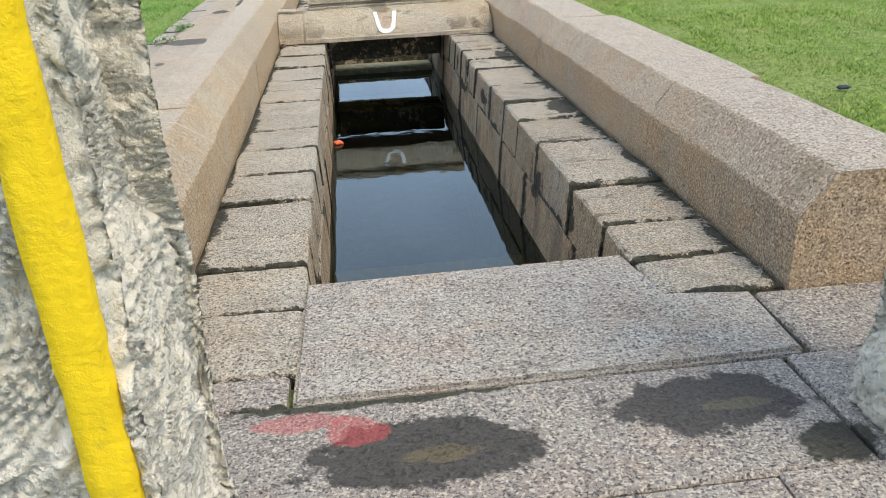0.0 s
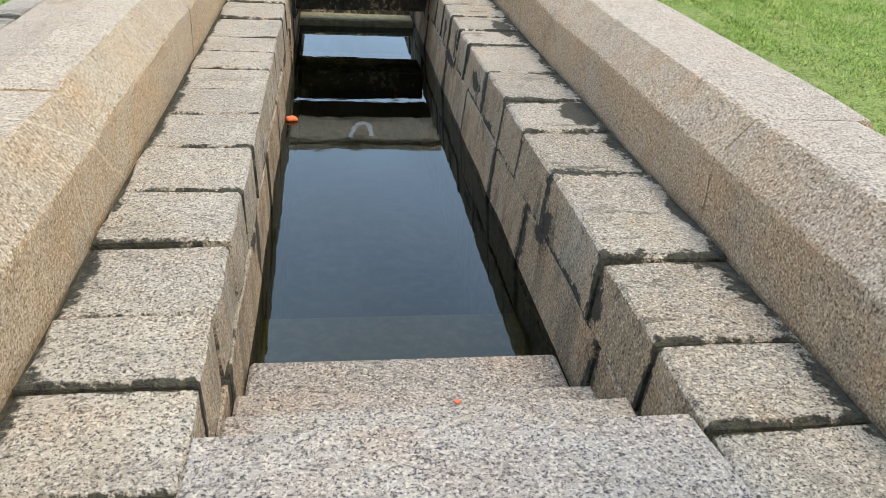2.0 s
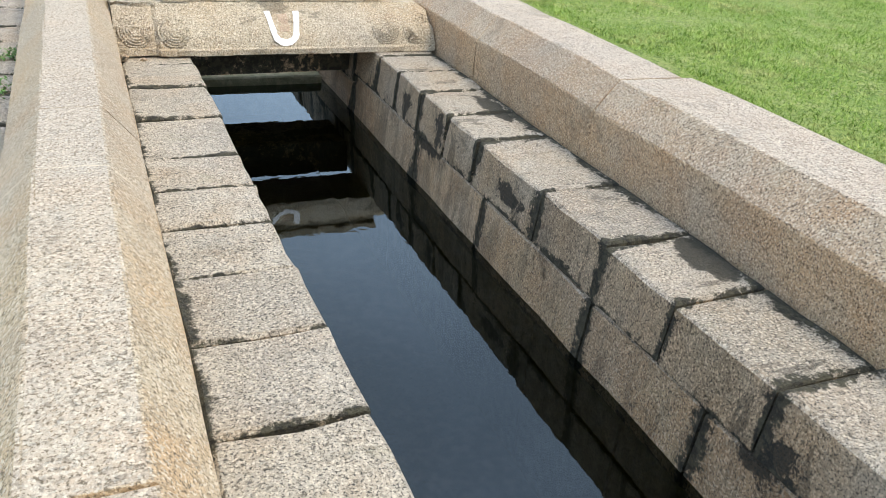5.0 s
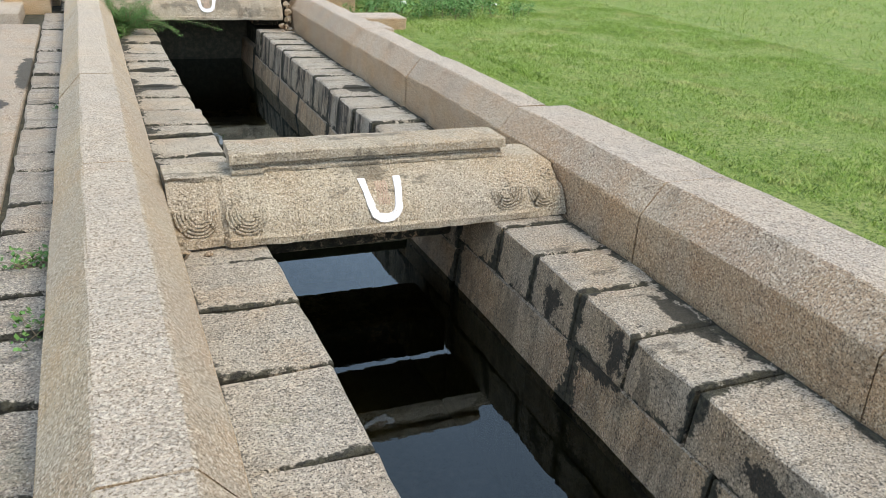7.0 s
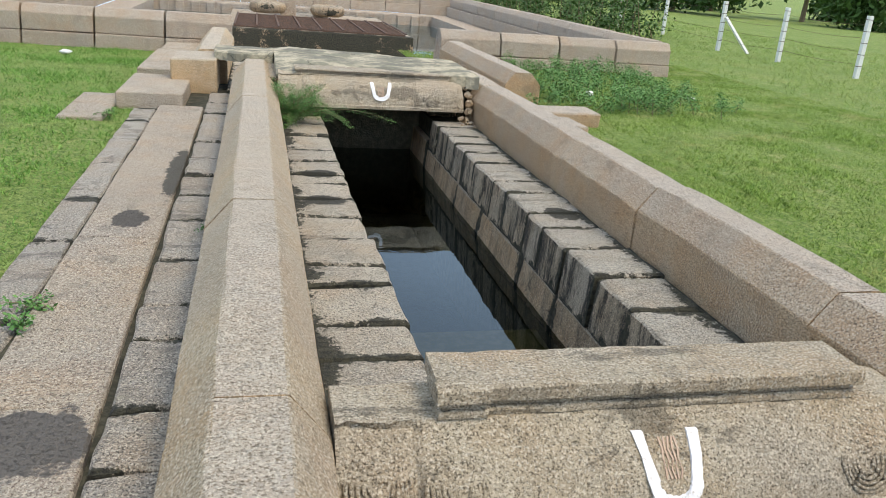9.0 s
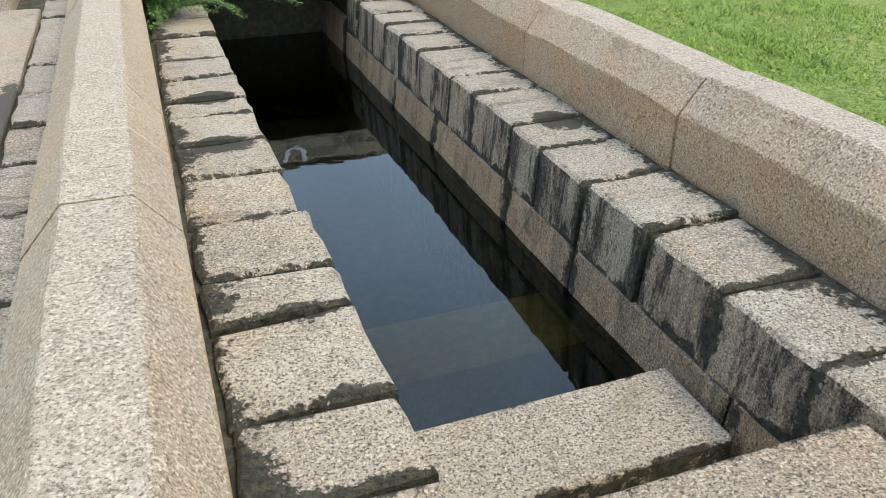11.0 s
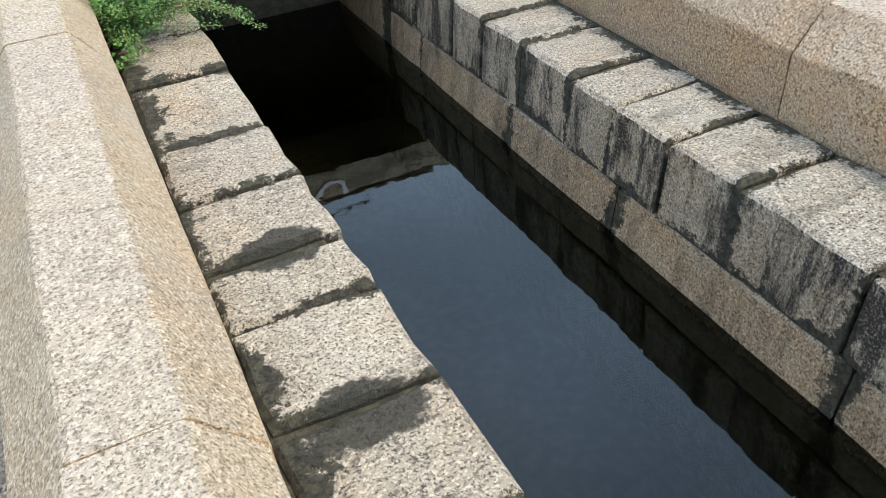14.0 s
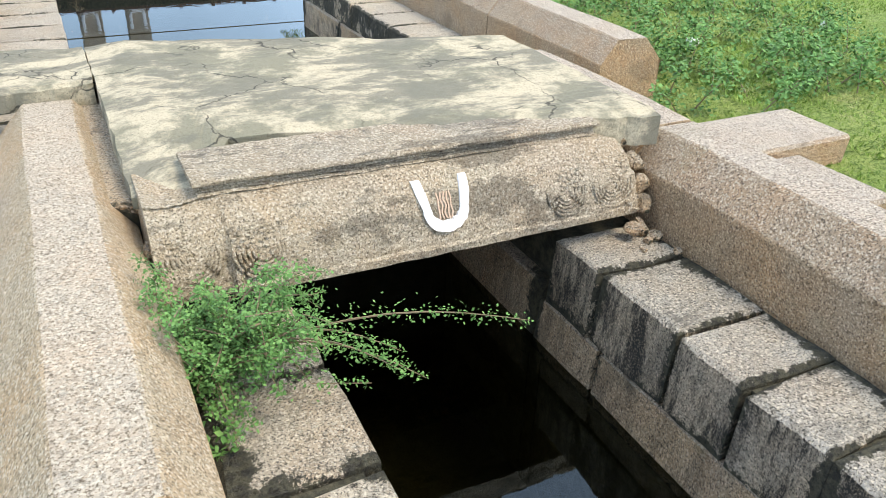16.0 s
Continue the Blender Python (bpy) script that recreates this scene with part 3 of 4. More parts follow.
lintel(16.80, 0.14, -1.19, 1.04, 0.018, "carved granite lintel with scrolls and a white mark, set under the bridge deck", BOLD, False)

# ---- slabs behind the first lintel and steps at the channel's ends ----
def slab(name, label, x0, x1, y0, y1, z0, z1, material, bevel=0.015, jitter=0.008, category="slab"):
    bm = box(bmesh.new(), x0, x1, y0, y1, z0, z1, bevel, jitter)
    return tagged(new(name, mesh_of(name, bm, material)), label, category)


slab("cross_beam", "dark rough granite beam fitted across the channel behind the lintel", -0.655, 0.65, 9.886, 10.49, -0.29, -0.004, M_WALL, category="beam")
slab("step", "wet granite step slab barely above the water", -0.65, 0.6, 10.58, 10.87, -0.9, -0.52, M_SUNK, category="step")
slab("step", "granite step slab just above the water", -0.65, 0.6, 10.88, 11.35, -0.8, -0.43, M_LEDGE, category="step")
slab("sunken_step", "sunken granite step seen through the water", -0.65, 0.6, 11.95, 12.43, -1.3, -0.70, M_SILT, category="step")
slab("step", "pale speckled granite step below the entry sill", -0.65, 0.62, 3.15, 3.60, -0.5, -0.18, M_SILL, category="step")
slab("step", "pale speckled granite step below the entry sill", -0.65, 0.61, 3.5, 3.9, -0.7, -0.355, M_SILL, category="step")
slab("step", "pale speckled granite step at the water's edge", -0.65, 0.6, 3.8, 4.30, -0.9, -0.515, M_SILL, category="step")
slab("sunken_step", "sunken granite step seen through the water", -0.65, 0.6, 4.2, 4.93, -1.3, -0.71, M_SILT, category="step")

bm = bmesh.new()
outline = ((-0.70, 2.44), (1.02, 2.44), (1.04, 2.88), (0.69, 2.90), (0.67, 3.31), (-0.69, 3.30))
top = [bm.verts.new((x, y, -0.004)) for x, y in outline]
bot = [bm.verts.new((x, y, -0.22)) for x, y in outline]
fs = [bm.faces.new(top), bm.faces.new(bot[::-1])] + [bm.faces.new((top[i], bot[i], bot[(i + 1) % 6], top[(i + 1) % 6])) for i in range(6)]
bmesh.ops.bevel(bm, geom=list({e for f in fs for e in f.edges}), offset=0.016, segments=2, affect="EDGES")
tagged(new("sill_slab", mesh_of("sill_slab", bm, M_SILL)), "large notched speckled granite sill slab at the channel's entry", "slab")

# front paving at the entry
front = thing("pavement_south", "speckled granite flags with damp oily patches and red powder", "pavement", kind="structure")
bm = box(bmesh.new(), -3.2, 3.2, -3.0, 2.44, -0.3, -0.045)
structure("pavement_bed", bm, M_JOINT, "dark soil under the entry flags")
for x0, x1, y0, y1 in ((-1.02, 0.93, 1.88, 2.425), (0.94, 2.3, 1.9, 2.425), (-2.2, -1.03, 1.8, 2.44), (-0.8, 0.62, 1.0, 1.87), (0.63, 1.9, 1.05, 1.885), (-2.2, -0.81, 0.8, 1.79), (-1.2, 0.3, -0.4, 0.99), (0.31, 1.9, -0.3, 1.04), (1.05, 2.2, 2.435, 2.87), (-1.05, -0.715, 2.44, 2.62)):
    part("flag", box(bmesh.new(), x0, x1, y0, y1, -0.16, -0.012, 0.012, 0.006), M_FRONT, front)

# ---- entry pillars ----
def carved_pillar(x0, x1, y0, y1, h, stripe, label, seed):
    ob = thing("carved_pillar", label, "pillar", ((x0 + x1) / 2, (y0 + y1) / 2, 0))

    def relief(u, z):
        a = noise.noise((u * 3.1 + seed, z * 2.7, 1.0)) * 3.0
        curl = noise.noise((u * 9 + seed, z * 8, 7.0))
        swirl = abs(math.sin(34 * curl)) + 0.5 * math.sin(30 * (u * math.cos(a) + z * math.sin(a)) + 5 * a)
        lump = noise.noise((u * 6 + seed, z * 5, 3.0))
        fine = noise.noise((u * 30, z * 30, 5.0 + seed))
        return 0.016 * swirl * (0.6 + abs(lump)) + 0.02 * lump + 0.007 * fine - 0.012

    bm = bmesh.new()
    nu, nz = (330, 380) if stripe else (180, 220)
    ring_len = 2 * (x1 - x0) + 2 * (y1 - y0)
    grid = []
    for j in range(nz + 1):
        z = h * j / nz
        row = []
        for i in range(nu):
            s = ring_len * i / nu
            w, d = x1 - x0, y1 - y0
            if s < w:
                p, nrm = (x0 + s, y0), (0, -1)
            elif s < w + d:
                p, nrm = (x1, y0 + s - w), (1, 0)
            elif s < 2 * w + d:
                p, nrm = (x1 - (s - w - d), y1), (0, 1)
            else:
                p, nrm = (x0, y1 - (s - 2 * w - d)), (-1, 0)
            wide = min(1.0, z / 1.3)
            if stripe and p[0] > stripe + 0.06:
                p = (p[0] - 0.12 * wide * (p[0] - stripe - 0.06) / (x1 - stripe - 0.06), p[1])
            r = relief(s, z) + 0.02 * math.sin(z * 9 + 1.2) * (1 if z < 1.0 else 0.4)
            in_stripe = stripe and s < w and abs(p[0] - stripe) < 0.037
            if in_stripe:
                r = 0.012 + 0.25 * r
            row.append(bm.verts.new((p[0] + nrm[0] * r, p[1] + nrm[1] * r, z)))
        grid.append(row)
    for a, b in zip(grid, grid[1:]):
        for i in range(nu):
            bm.faces.new((a[i], a[(i + 1) % nu], b[(i + 1) % nu], b[i]))
    bm.faces.new(grid[-1])
    bm.faces.new(grid[0][::-1])
    part("shaft", bm, M_PILLAR, ob, smooth=True)
    if stripe:
        bm = bmesh.new()
        prev = None
        for j in range(151):
            z = h * j / 150
            w = 0.034 + 0.004 * noise.noise((z * 9, seed, 2))
            pair = [bm.verts.new((stripe + k * w + 0.003 * noise.noise((z * 20, k, 4)), y0 - 0.045 + 0.006 * noise.noise((z * 14, k * 3, 1)), z)) for k in (-1, -0.35, 0.35, 1)]
            if prev:
                for k in range(3):
                    bm.faces.new((prev[k], prev[k + 1], pair[k + 1], pair[k]))
            prev = pair
        geo = bmesh.ops.extrude_face_region(bm, geom=list(bm.faces))
        for v in geo["geom"]:
            if isinstance(v, bmesh.types.BMVert):
                v.co.y += 0.06
        part("painted_stripe", bm, M_YELLOW, ob, "bright yellow painted stripe", True)
    return ob


def pillar_mat():
    g = Mat("carved_cream_stone")
    k = g.mix(g.ramp(g.noise(7, 6, 0.7), 0.4, 0.62), (0.76, 0.71, 0.60), (0.62, 0.58, 0.48))
    k = g.mix(g.ramp(g.noise(60, 4, 0.7), 0.54, 0.62, 0, 0.6), k, (0.34, 0.32, 0.28))
    k = g.mix(g.ramp(g.noise(3.0, 6, 0.7), 0.58, 0.70, 0, 0.5), k, (0.36, 0.35, 0.27))
    return g.finish(k, 0.9, g.noise(45, 5, 0.75), 0.9, 0.02)


M_PILLAR = pillar_mat()
carved_pillar(-1.345, -0.73, 1.32, 1.75, 2.2, -0.822, "weathered carved stone pillar with a yellow painted stripe", 2.0)
carved_pillar(1.0, 1.42, 1.75, 2.14, 2.2, 0, "weathered grey carved stone pillar beside the entry", 7.0)

# ---- bridge deck over the second lintel ----
deck = thing("bridge_deck", "weathered cream plaster bridge deck with grey stains and cracks", "bridge", (0, 18, 0.4))


def deck_panel(x0, x1, front, back, seed, nx=44, ny=36):
    """A plaster sheet with a ragged front edge; front and back give y at x."""
    bm, grid = bmesh.new(), []
    for j in range(ny + 1):
        row = []
        for i in range(nx + 1):
            u, v = i / nx, j / ny
            x = x0 + (x1 - x0) * u
            ya = front(x) + 0.035 * noise.noise((x * 5, seed, 0)) + 0.02 * noise.noise((x * 19, seed, 2)) + 0.01 * noise.noise((x * 50, seed, 4))
            y = ya + (back(x) - ya) * v
            z = 0.572 + 0.014 * noise.noise((x * 3, y * 3, seed)) + 0.005 * noise.noise((x * 14, y * 14, seed)) - 0.05 * max(0.0, min(1.0, (-1.0 - x) / 0.3)) - 0.02 * max(0, 0.05 - v) / 0.05 - 0.07 * max(0.0, min(1.0, (17.75 - y) / 0.5)) * max(0.0, min(1.0, (-0.7 - x) / 0.2))
            xe = x + 0.012 * noise.noise((y * 9, seed, 7)) * (abs(u - 0.5) > 0.49)
            row.append(bm.verts.new((xe, y, z)))
        grid.append(row)
    for j in range(ny):
        for i in range(nx):
            bm.faces.new((grid[j][i], grid[j][i + 1], grid[j + 1][i + 1], grid[j + 1][i]))
    geo = bmesh.ops.extrude_face_region(bm, geom=list(bm.faces))
    for v in geo["geom"]:
        if isinstance(v, bmesh.types.BMVert):
            v.co.z = 0.40
    return bm


def deck_back(x):
    return 19.42 - 0.3 * (x + 1.64)


part("plaster_panel", deck_panel(-1.21, 1.26, lambda x: 17.5 - 0.24 * (x + 0.9) - 0.38 * max(0.0, min(1.0, (-0.78 - x) / 0.12)), deck_back, 1), M_DECK, deck)
part("plaster_panel", deck_panel(-2.0, -1.216, lambda x: 18.6 + 0.6 * max(0, -1.75 - x), deck_back, 2, 24, 20), M_DECK, deck)
slab("bridge_support", "rough masonry pier under the bridge deck", -1.55, -0.72, 17.28, 18.9, 0.0, 0.398, M_WALL, category="pier")
slab("bridge_support", "rough masonry pier under the bridge deck", 0.72, 1.4, 17.28, 18.4, 0.0, 0.398, M_WALL, category="pier")
slab("bridge_slab", "granite ceiling slab of the bridge", -0.9, 0.9, 17.28, 18.35, 0.2, 0.396, M_WALL)

# Added wall: blocks the sky light so that the culvert stays dark.
slab("culvert_light_stop", "dark wall added under the bridge to keep light out of the culvert", -0.76, 0.76, 18.0, 18.3, -1.6, 0.2, M_DEEP, category="wall")

# ---- fence, far tank and trees ----
def fence_post(x, y, h, lean=0.0):
    ob = thing("fence_post", "whitewashed square concrete fence post with worn paint", "post", (x, y, 0), "field fence")
    bm = box(bmesh.new(), x - 0.06, x + 0.06, y - 0.06, y + 0.06, -0.12, h, 0.012, 0.006)
    part("shaft", bm, M_POST, ob)
    for k in range(5):
        z = 0.25 + (h - 0.35) * k / 4
        part("wire_tie", box(bmesh.new(), x - 0.066, x + 0.066, y - 0.066, y + 0.066, z, z + 0.014), M_IRON, ob)
    return ob


POSTS = [(14.0, 40.8), (14.6, 37.9), (13.6, 32.0), (13.7, 28.8), (13.6, 25.3)]
for x, y in POSTS:
    fence_post(x, y, 1.5)
brace = thing("fence_brace", "slanting whitewashed concrete brace leaning on a fence post", "brace", (14.0, 31.5, 0))
part("strut", tube(bmesh.new(), [(14.25, 31.2, -0.1), (13.65, 31.92, 1.0)], [0.055, 0.055], 4), M_POST, brace)
for k in range(4):
    ob = thing("fence_wire", "thin rusted barbed fence wire", "wire", (14, 32, 0), "field fence wires")
    z = 0.3 + 0.33 * k
    pts = []
    for (xa, ya), (xb, yb) in zip(POSTS, POSTS[1:]):
        for i in range(4):
            f = i / 4
            pts.append((xa + (xb - xa) * f, ya + (yb - ya) * f, z - 0.05 * math.sin(math.pi * f)))
    pts.append((*POSTS[-1], z))
    part("strand", tube(bmesh.new(), pts, [0.005] * len(pts), 4), M_IRON, ob)


def coping_block(side, y0, y1, prof=((1.20, -0.1), (1.20, 0.28), (1.34, 0.455), (1.58, 0.455), (1.74, 0.28), (1.74, -0.1))):
    """A bevelled coping stone whose edges waver and are worn round."""
    pts, n = [], len(prof)
    for i, (x, z) in enumerate(prof):
        if i in (0, n - 1):
            pts.append((x, z))
            continue
        for q in (prof[i - 1], prof[i + 1]):
            d = math.hypot(q[0] - x, q[1] - z)
            pts.append((x + (q[0] - x) * 0.007 / d, z + (q[1] - z) * 0.007 / d))
    bm, rings = bmesh.new(), []
    m = max(2, int((y1 - y0) / 0.3))
    shift = random.uniform(-0.006, 0.006)
    for k in range(m + 1):
        y = y0 + (y1 - y0) * k / m
        end = 0.010 if k in (0, m) else 0.0
        ring = []
        for i, (x, z) in enumerate(pts):
            w = 0.005 * noise.noise((i * 3.1, y * 1.7, side * 4)) + 0.003 * noise.noise((i * 5.3, y * 6, side)) + shift
            ring.append(bm.verts.new((side * (x + w), y + (0.004 * random.uniform(-1, 1) if end else 0), z + 0.8 * w - end)))
        rings.append(ring)
    n = len(pts)
    for a, c in zip(rings, rings[1:]):
        for i in range(n):
            bm.faces.new((a[i], c[i], c[(i + 1) % n], a[(i + 1) % n]))
    bm.faces.new(rings[0])
    bm.faces.new(rings[-1][::-1])
    return bm


def tank():
    ob = thing("tank_wall", "long granite parapet wall around the square temple tank", "wall", (0, 26, 0), kind="structure")
    mats = M_FAR

    def run(x0, y0, x1, y1, n):
        d = Vector((x1 - x0, y1 - y0, 0))
        ln = d.length
        m = Matrix.Translation((x0, y0, 0)) @ d.to_track_quat("Y", "Z").to_matrix().to_4x4()
        for k in range(n):
            a, b = ln * k / n + 0.015, ln * (k + 1) / n - 0.015
            for prof, nm in ((((-0.25, 0.0), (-0.25, 0.30), (-0.12, 0.45), (0.12, 0.45), (0.25, 0.30), (0.25, 0.0)), "coping_block"), (((-0.38, -0.4), (-0.38, -0.01), (0.3, -0.01), (0.3, -0.4)), "base_block")):
                bm = prism(bmesh.new(), prof, a, b, 0.012, 0.008)
                bm.transform(m @ Matrix.Translation((0, 0, 0.20)))
                part(nm, bm, mats, ob)

    run(-6.75, 23.5, -1.87, 23.5, 4)
    run(2.13, 23.5, 7.2, 23.5, 4)
    run(-6.75, 43.9, 7.2, 43.9, 9)
    run(-6.75, 24.0, -6.75, 43.4, 8)
    run(7.2, 24.0, 7.2, 43.4, 8)
    bm = bmesh.new()
    for x0, x1, y0, y1 in ((-6.4, -5.4, 24.4, 43.5), (5.9, 6.9, 24.4, 43.5), (-5.4, 5.9, 42.1, 43.5)):
        box(bm, x0, x1, y0, y1, -1.6, -0.2)
    structure("tank_ledge", bm, M_FAR, "stepped granite ledge inside the temple tank")
    bm = bmesh.new()
    box(bm, -7.1, 7.6, 23.8, 44.1, -1.9, -1.6)
    structure("tank_floor", bm, M_DEEP, "dark floor of the temple tank")
    for k in range(18):
        x = -5.2 + 0.6 * k
        part("niche_block", box(bmesh.new(), x, x + 0.34, 42.02, 42.15, -0.66, -0.22, 0.02, 0.02), M_FAR, ob)
    bm = bmesh.new()
    vs = [bm.verts.new(p) for p in ((-5.4, 24.25, WATER), (5.9, 24.25, WATER), (5.9, 42.1, WATER), (-5.4, 42.1, WATER))]
    bm.faces.new(vs)
    sheet("tank_water", bm, M_WATER, "dark still water in the temple tank")


tank()

# platform in the tank with grille, stone rings and two marked pillars
slab("tank_platform", "dark stained granite platform in the temple tank", -2.2, 2.6, 28.6, 36.2, -1.6, 0.0, M_WALL, category="platform")
grille = thing("iron_grille", "rusted iron grille of many bars over the tank's well", "grille", (0.2, 29, 0.05))
for k in range(30):
    y = 28.7 + 0.15 * k
    part("bar", box(bmesh.new(), -2.0, 2.4, y, y + 0.045, 0.02, 0.06), M_IRON, grille)
for k in range(9):
    x = -2.0 + 0.55 * k
    part("cross_bar", box(bmesh.new(), x, x + 0.05, 28.7, 33.1, 0.062, 0.09), M_IRON, grille)
for x, r in ((-1.1, 0.42), (0.75, 0.40)):
    bm = bmesh.new()
    n, m = 20, 8
    rings = []
    for i in range(n):
        a = 2 * math.pi * i / n
        row = []
        for j in range(m):
            b = 2 * math.pi * j / m
            rr = r + (0.15 + 0.04 * noise.noise((a, b, x))) * math.cos(b)
            row.append(bm.verts.new((x + rr * math.cos(a), 33.6 + 0.8 * rr * math.sin(a), 0.26 + 0.17 * math.sin(b) + 0.03 * noise.noise((3 * a, b, x)))))
        rings.append(row)
    for i in range(n):
        for j in range(m):
            bm.faces.new((rings[i][j], rings[(i + 1) % n][j], rings[(i + 1) % n][(j + 1) % m], rings[i][(j + 1) % m]))
    tagged(new("stone_ring", mesh_of("stone_ring", bm, M_WALL, True)), "weathered grey stone ring lying beside the iron grille", "ring", "stone rings")
for x in (-0.45, 0.56):
    ob = thing("marked_pillar", "tall square granite pillar with a white painted mark", "pillar", (x, 34.2, 0), "tank pillars")
    part("shaft", box(bmesh.new(), x - 0.24, x + 0.24, 34.0, 34.42, 0.0, 3.4, 0.02, 0.01), M_FAR, ob)
    bm = bmesh.new()
    pts = [(x - 0.15, 33.985, 1.62), (x - 0.15, 33.985, 1.35)] + [(x + 0.15 * math.cos(math.pi * (1 + k / 10)), 33.985, 1.32 + 0.13 * math.sin(math.pi * (1 + k / 10))) for k in range(11)] + [(x + 0.15, 33.985, 1.35), (x + 0.15, 33.985, 1.62)]
    tube(bm, pts, [0.035] * len(pts), 6)
    part("painted_mark", bm, M_WHITE, ob, "white U-shaped painted mark")


# ---- plants ----
def leaf_cloud(points, size, seed, flat=0.5):
    """Small folded leaves at the points, as one mesh."""
    rng = np.random.default_rng(seed)
    p = np.asarray(points)
    n = len(p)
    a = rng.uniform(0, 2 * np.pi, n)
    tilt = rng.normal(0, flat, n)
    u = np.stack([np.cos(a) * np.cos(tilt), np.sin(a) * np.cos(tilt), np.sin(tilt)], 1)
    w = np.stack([-np.sin(a), np.cos(a), rng.normal(0, 0.5, n)], 1)
    w /= np.linalg.norm(w, axis=1)[:, None]
    s = size * rng.uniform(0.6, 1.3, n)[:, None]
    verts = np.stack([p, p + u * s * 0.5 + w * s * 0.32, p + u * s, p + u * s * 0.5 - w * s * 0.32], 1).reshape(-1, 3)
    faces = np.arange(4 * n).reshape(-1, 4)
    me = bpy.data.meshes.new("leaves")
    me.from_pydata(verts.tolist(), [], faces.tolist())
    return me


def bush(name, label, stems, leaves_per, size, seed, spread, leafmat, category="bush", twig_r=0.006):
    """stems: lists of points that the twigs follow; leaves sit round them."""
    rng = np.random.default_rng(seed)
    base = stems[0][0]
    ob = thing(name, label, category, base)
    bm, pts = bmesh.new(), []
    for st in stems:
        tube(bm, st, [twig_r * (1 - 0.75 * i / (len(st) - 1)) for i in range(len(st))], 4)
        seg = np.asarray(st)
        for _ in range(leaves_per):
            f = rng.uniform(0.15, 1) * (len(seg) - 1)
            i = min(int(f), len(seg) - 2)
            q = seg[i] + (seg[i + 1] - seg[i]) * (f - i)
            pts.append(q + rng.normal(0, spread, 3) * (1.15 - 0.75 * f / (len(seg) - 1)))
    tagged(part("twigwork", bm, M_TWIG, ob), kind="stuff")
    me = leaf_cloud(pts, size, seed)
    me.materials.append(leafmat)
    lv = tagged(new("foliage", me), kind="stuff")
    lv.parent = ob
    lv.matrix_parent_inverse = Matrix.Translation(base).inverted()
    return ob


def arc(a, b, lift, n=7):
    a, b = Vector(a), Vector(b)
    return [tuple(a + (b - a) * k / (n - 1) + Vector((0, 0, lift * math.sin(math.pi * k / (n - 1))))) for k in range(n)]


rng = random.Random(4)
stems = []
for k in range(60):
    root = (-1.12 + rng.uniform(-0.06, 0.1), 16.58 + rng.uniform(-0.12, 0.1), 0.0)
    tip = (-1.0 + rng.uniform(-0.32, 0.38), 16.42 + rng.uniform(-0.36, 0.26), rng.uniform(0.05, 0.52))
    line = arc(root, tip, 0.08)
    stems.append([line[0]] + [(p[0] + rng.gauss(0, 0.03), p[1] + rng.gauss(0, 0.03), p[2] + rng.gauss(0, 0.025)) for p in line[1:]])
for tip in ((0.10, 16.25, 0.10), (-0.38, 16.18, 0.02), (-0.48, 16.15, 0.10), (-0.42, 16.32, 0.06)):
    stems.append(arc((-1.0, 16.5, 0.1), tip, 0.10, 9))
bush("thorn_bush", "leafy green thorn bush growing from the ledge joint by the lintel", stems, 330, 0.0155, 3, 0.034, M_LEAF)

stems = []
for k in range(170):
    x, y = rng.uniform(2.6, 6.0), rng.uniform(18.0, 23.0)
    if x < 2.4 + 0.25 * (y - 18):
        continue
    stems.append(arc((x, y, -0.05), (x + rng.uniform(-0.3, 0.3), y + rng.uniform(-0.3, 0.3), rng.uniform(0.08, 0.34)), 0.03, 4))
bush("weed_patch", "low bright green weeds growing beside the parapet", stems, 150, 0.04, 5, 0.08, M_LEAF, "weeds")
stems = []
for k in range(110):
    x, y = rng.uniform(9.3, 12.5), rng.uniform(33, 50)
    stems.append(arc((x, y, -0.05), (x + rng.uniform(-0.5, 0.5), y + rng.uniform(-0.5, 0.5), rng.uniform(0.5, 2.0)), 0.05, 4))
bush("shrub", "dense dark green shrubs beside the tank", stems, 110, 0.14, 6, 0.22, M_LEAF_DARK, "shrub", 0.02)


def tree(x, y, h, r, seed):
    rg = random.Random(seed)
    ob = thing("tree", "distant dark green leafy tree at the field's edge", "tree", (x, y, 0), "far tree line")
    bm = bmesh.new()
    tube(bm, [(x, y, -0.2), (x + 0.1, y, h * 0.35), (x, y + 0.1, h * 0.7)], [0.22, 0.17, 0.08], 7)
    pts = []
    for k in range(9):
        a = rg.uniform(0, 6.28)
        c = (x + r * 0.6 * math.cos(a), y + r * 0.6 * math.sin(a), h * rg.uniform(0.12, 0.85))
        tube(bm, [(x, y, min(h * 0.5, c[2])), c], [0.09, 0.03], 5)
        rr = r * rg.uniform(0.35, 0.6)
        for i in range(260):
            d = Vector((rg.gauss(0, 1), rg.gauss(0, 1), rg.gauss(0, 0.8))).normalized() * rr * rg.uniform(0.5, 1.05)
            pts.append((c[0] + d.x, c[1] + d.y, max(0.0, c[2] + d.z)))
    part("trunk", bm, M_TWIG, ob)
    me = leaf_cloud(pts, 0.55, seed, 0.8)
    me.materials.append(M_LEAF_DARK)
    lv = new("crown", me)
    lv.parent = ob
    lv.matrix_parent_inverse = Matrix.Translation((x, y, 0)).inverted()


for k in range(46):
    a = radians(-62 + 124 * k / 45)
    d = 74 + rng.uniform(-7, 9)
    tree(d * math.sin(a) + rng.uniform(-2, 2), 8 + d * math.cos(a), rng.uniform(4.5, 8), rng.uniform(2.4, 3.8), 100 + k)


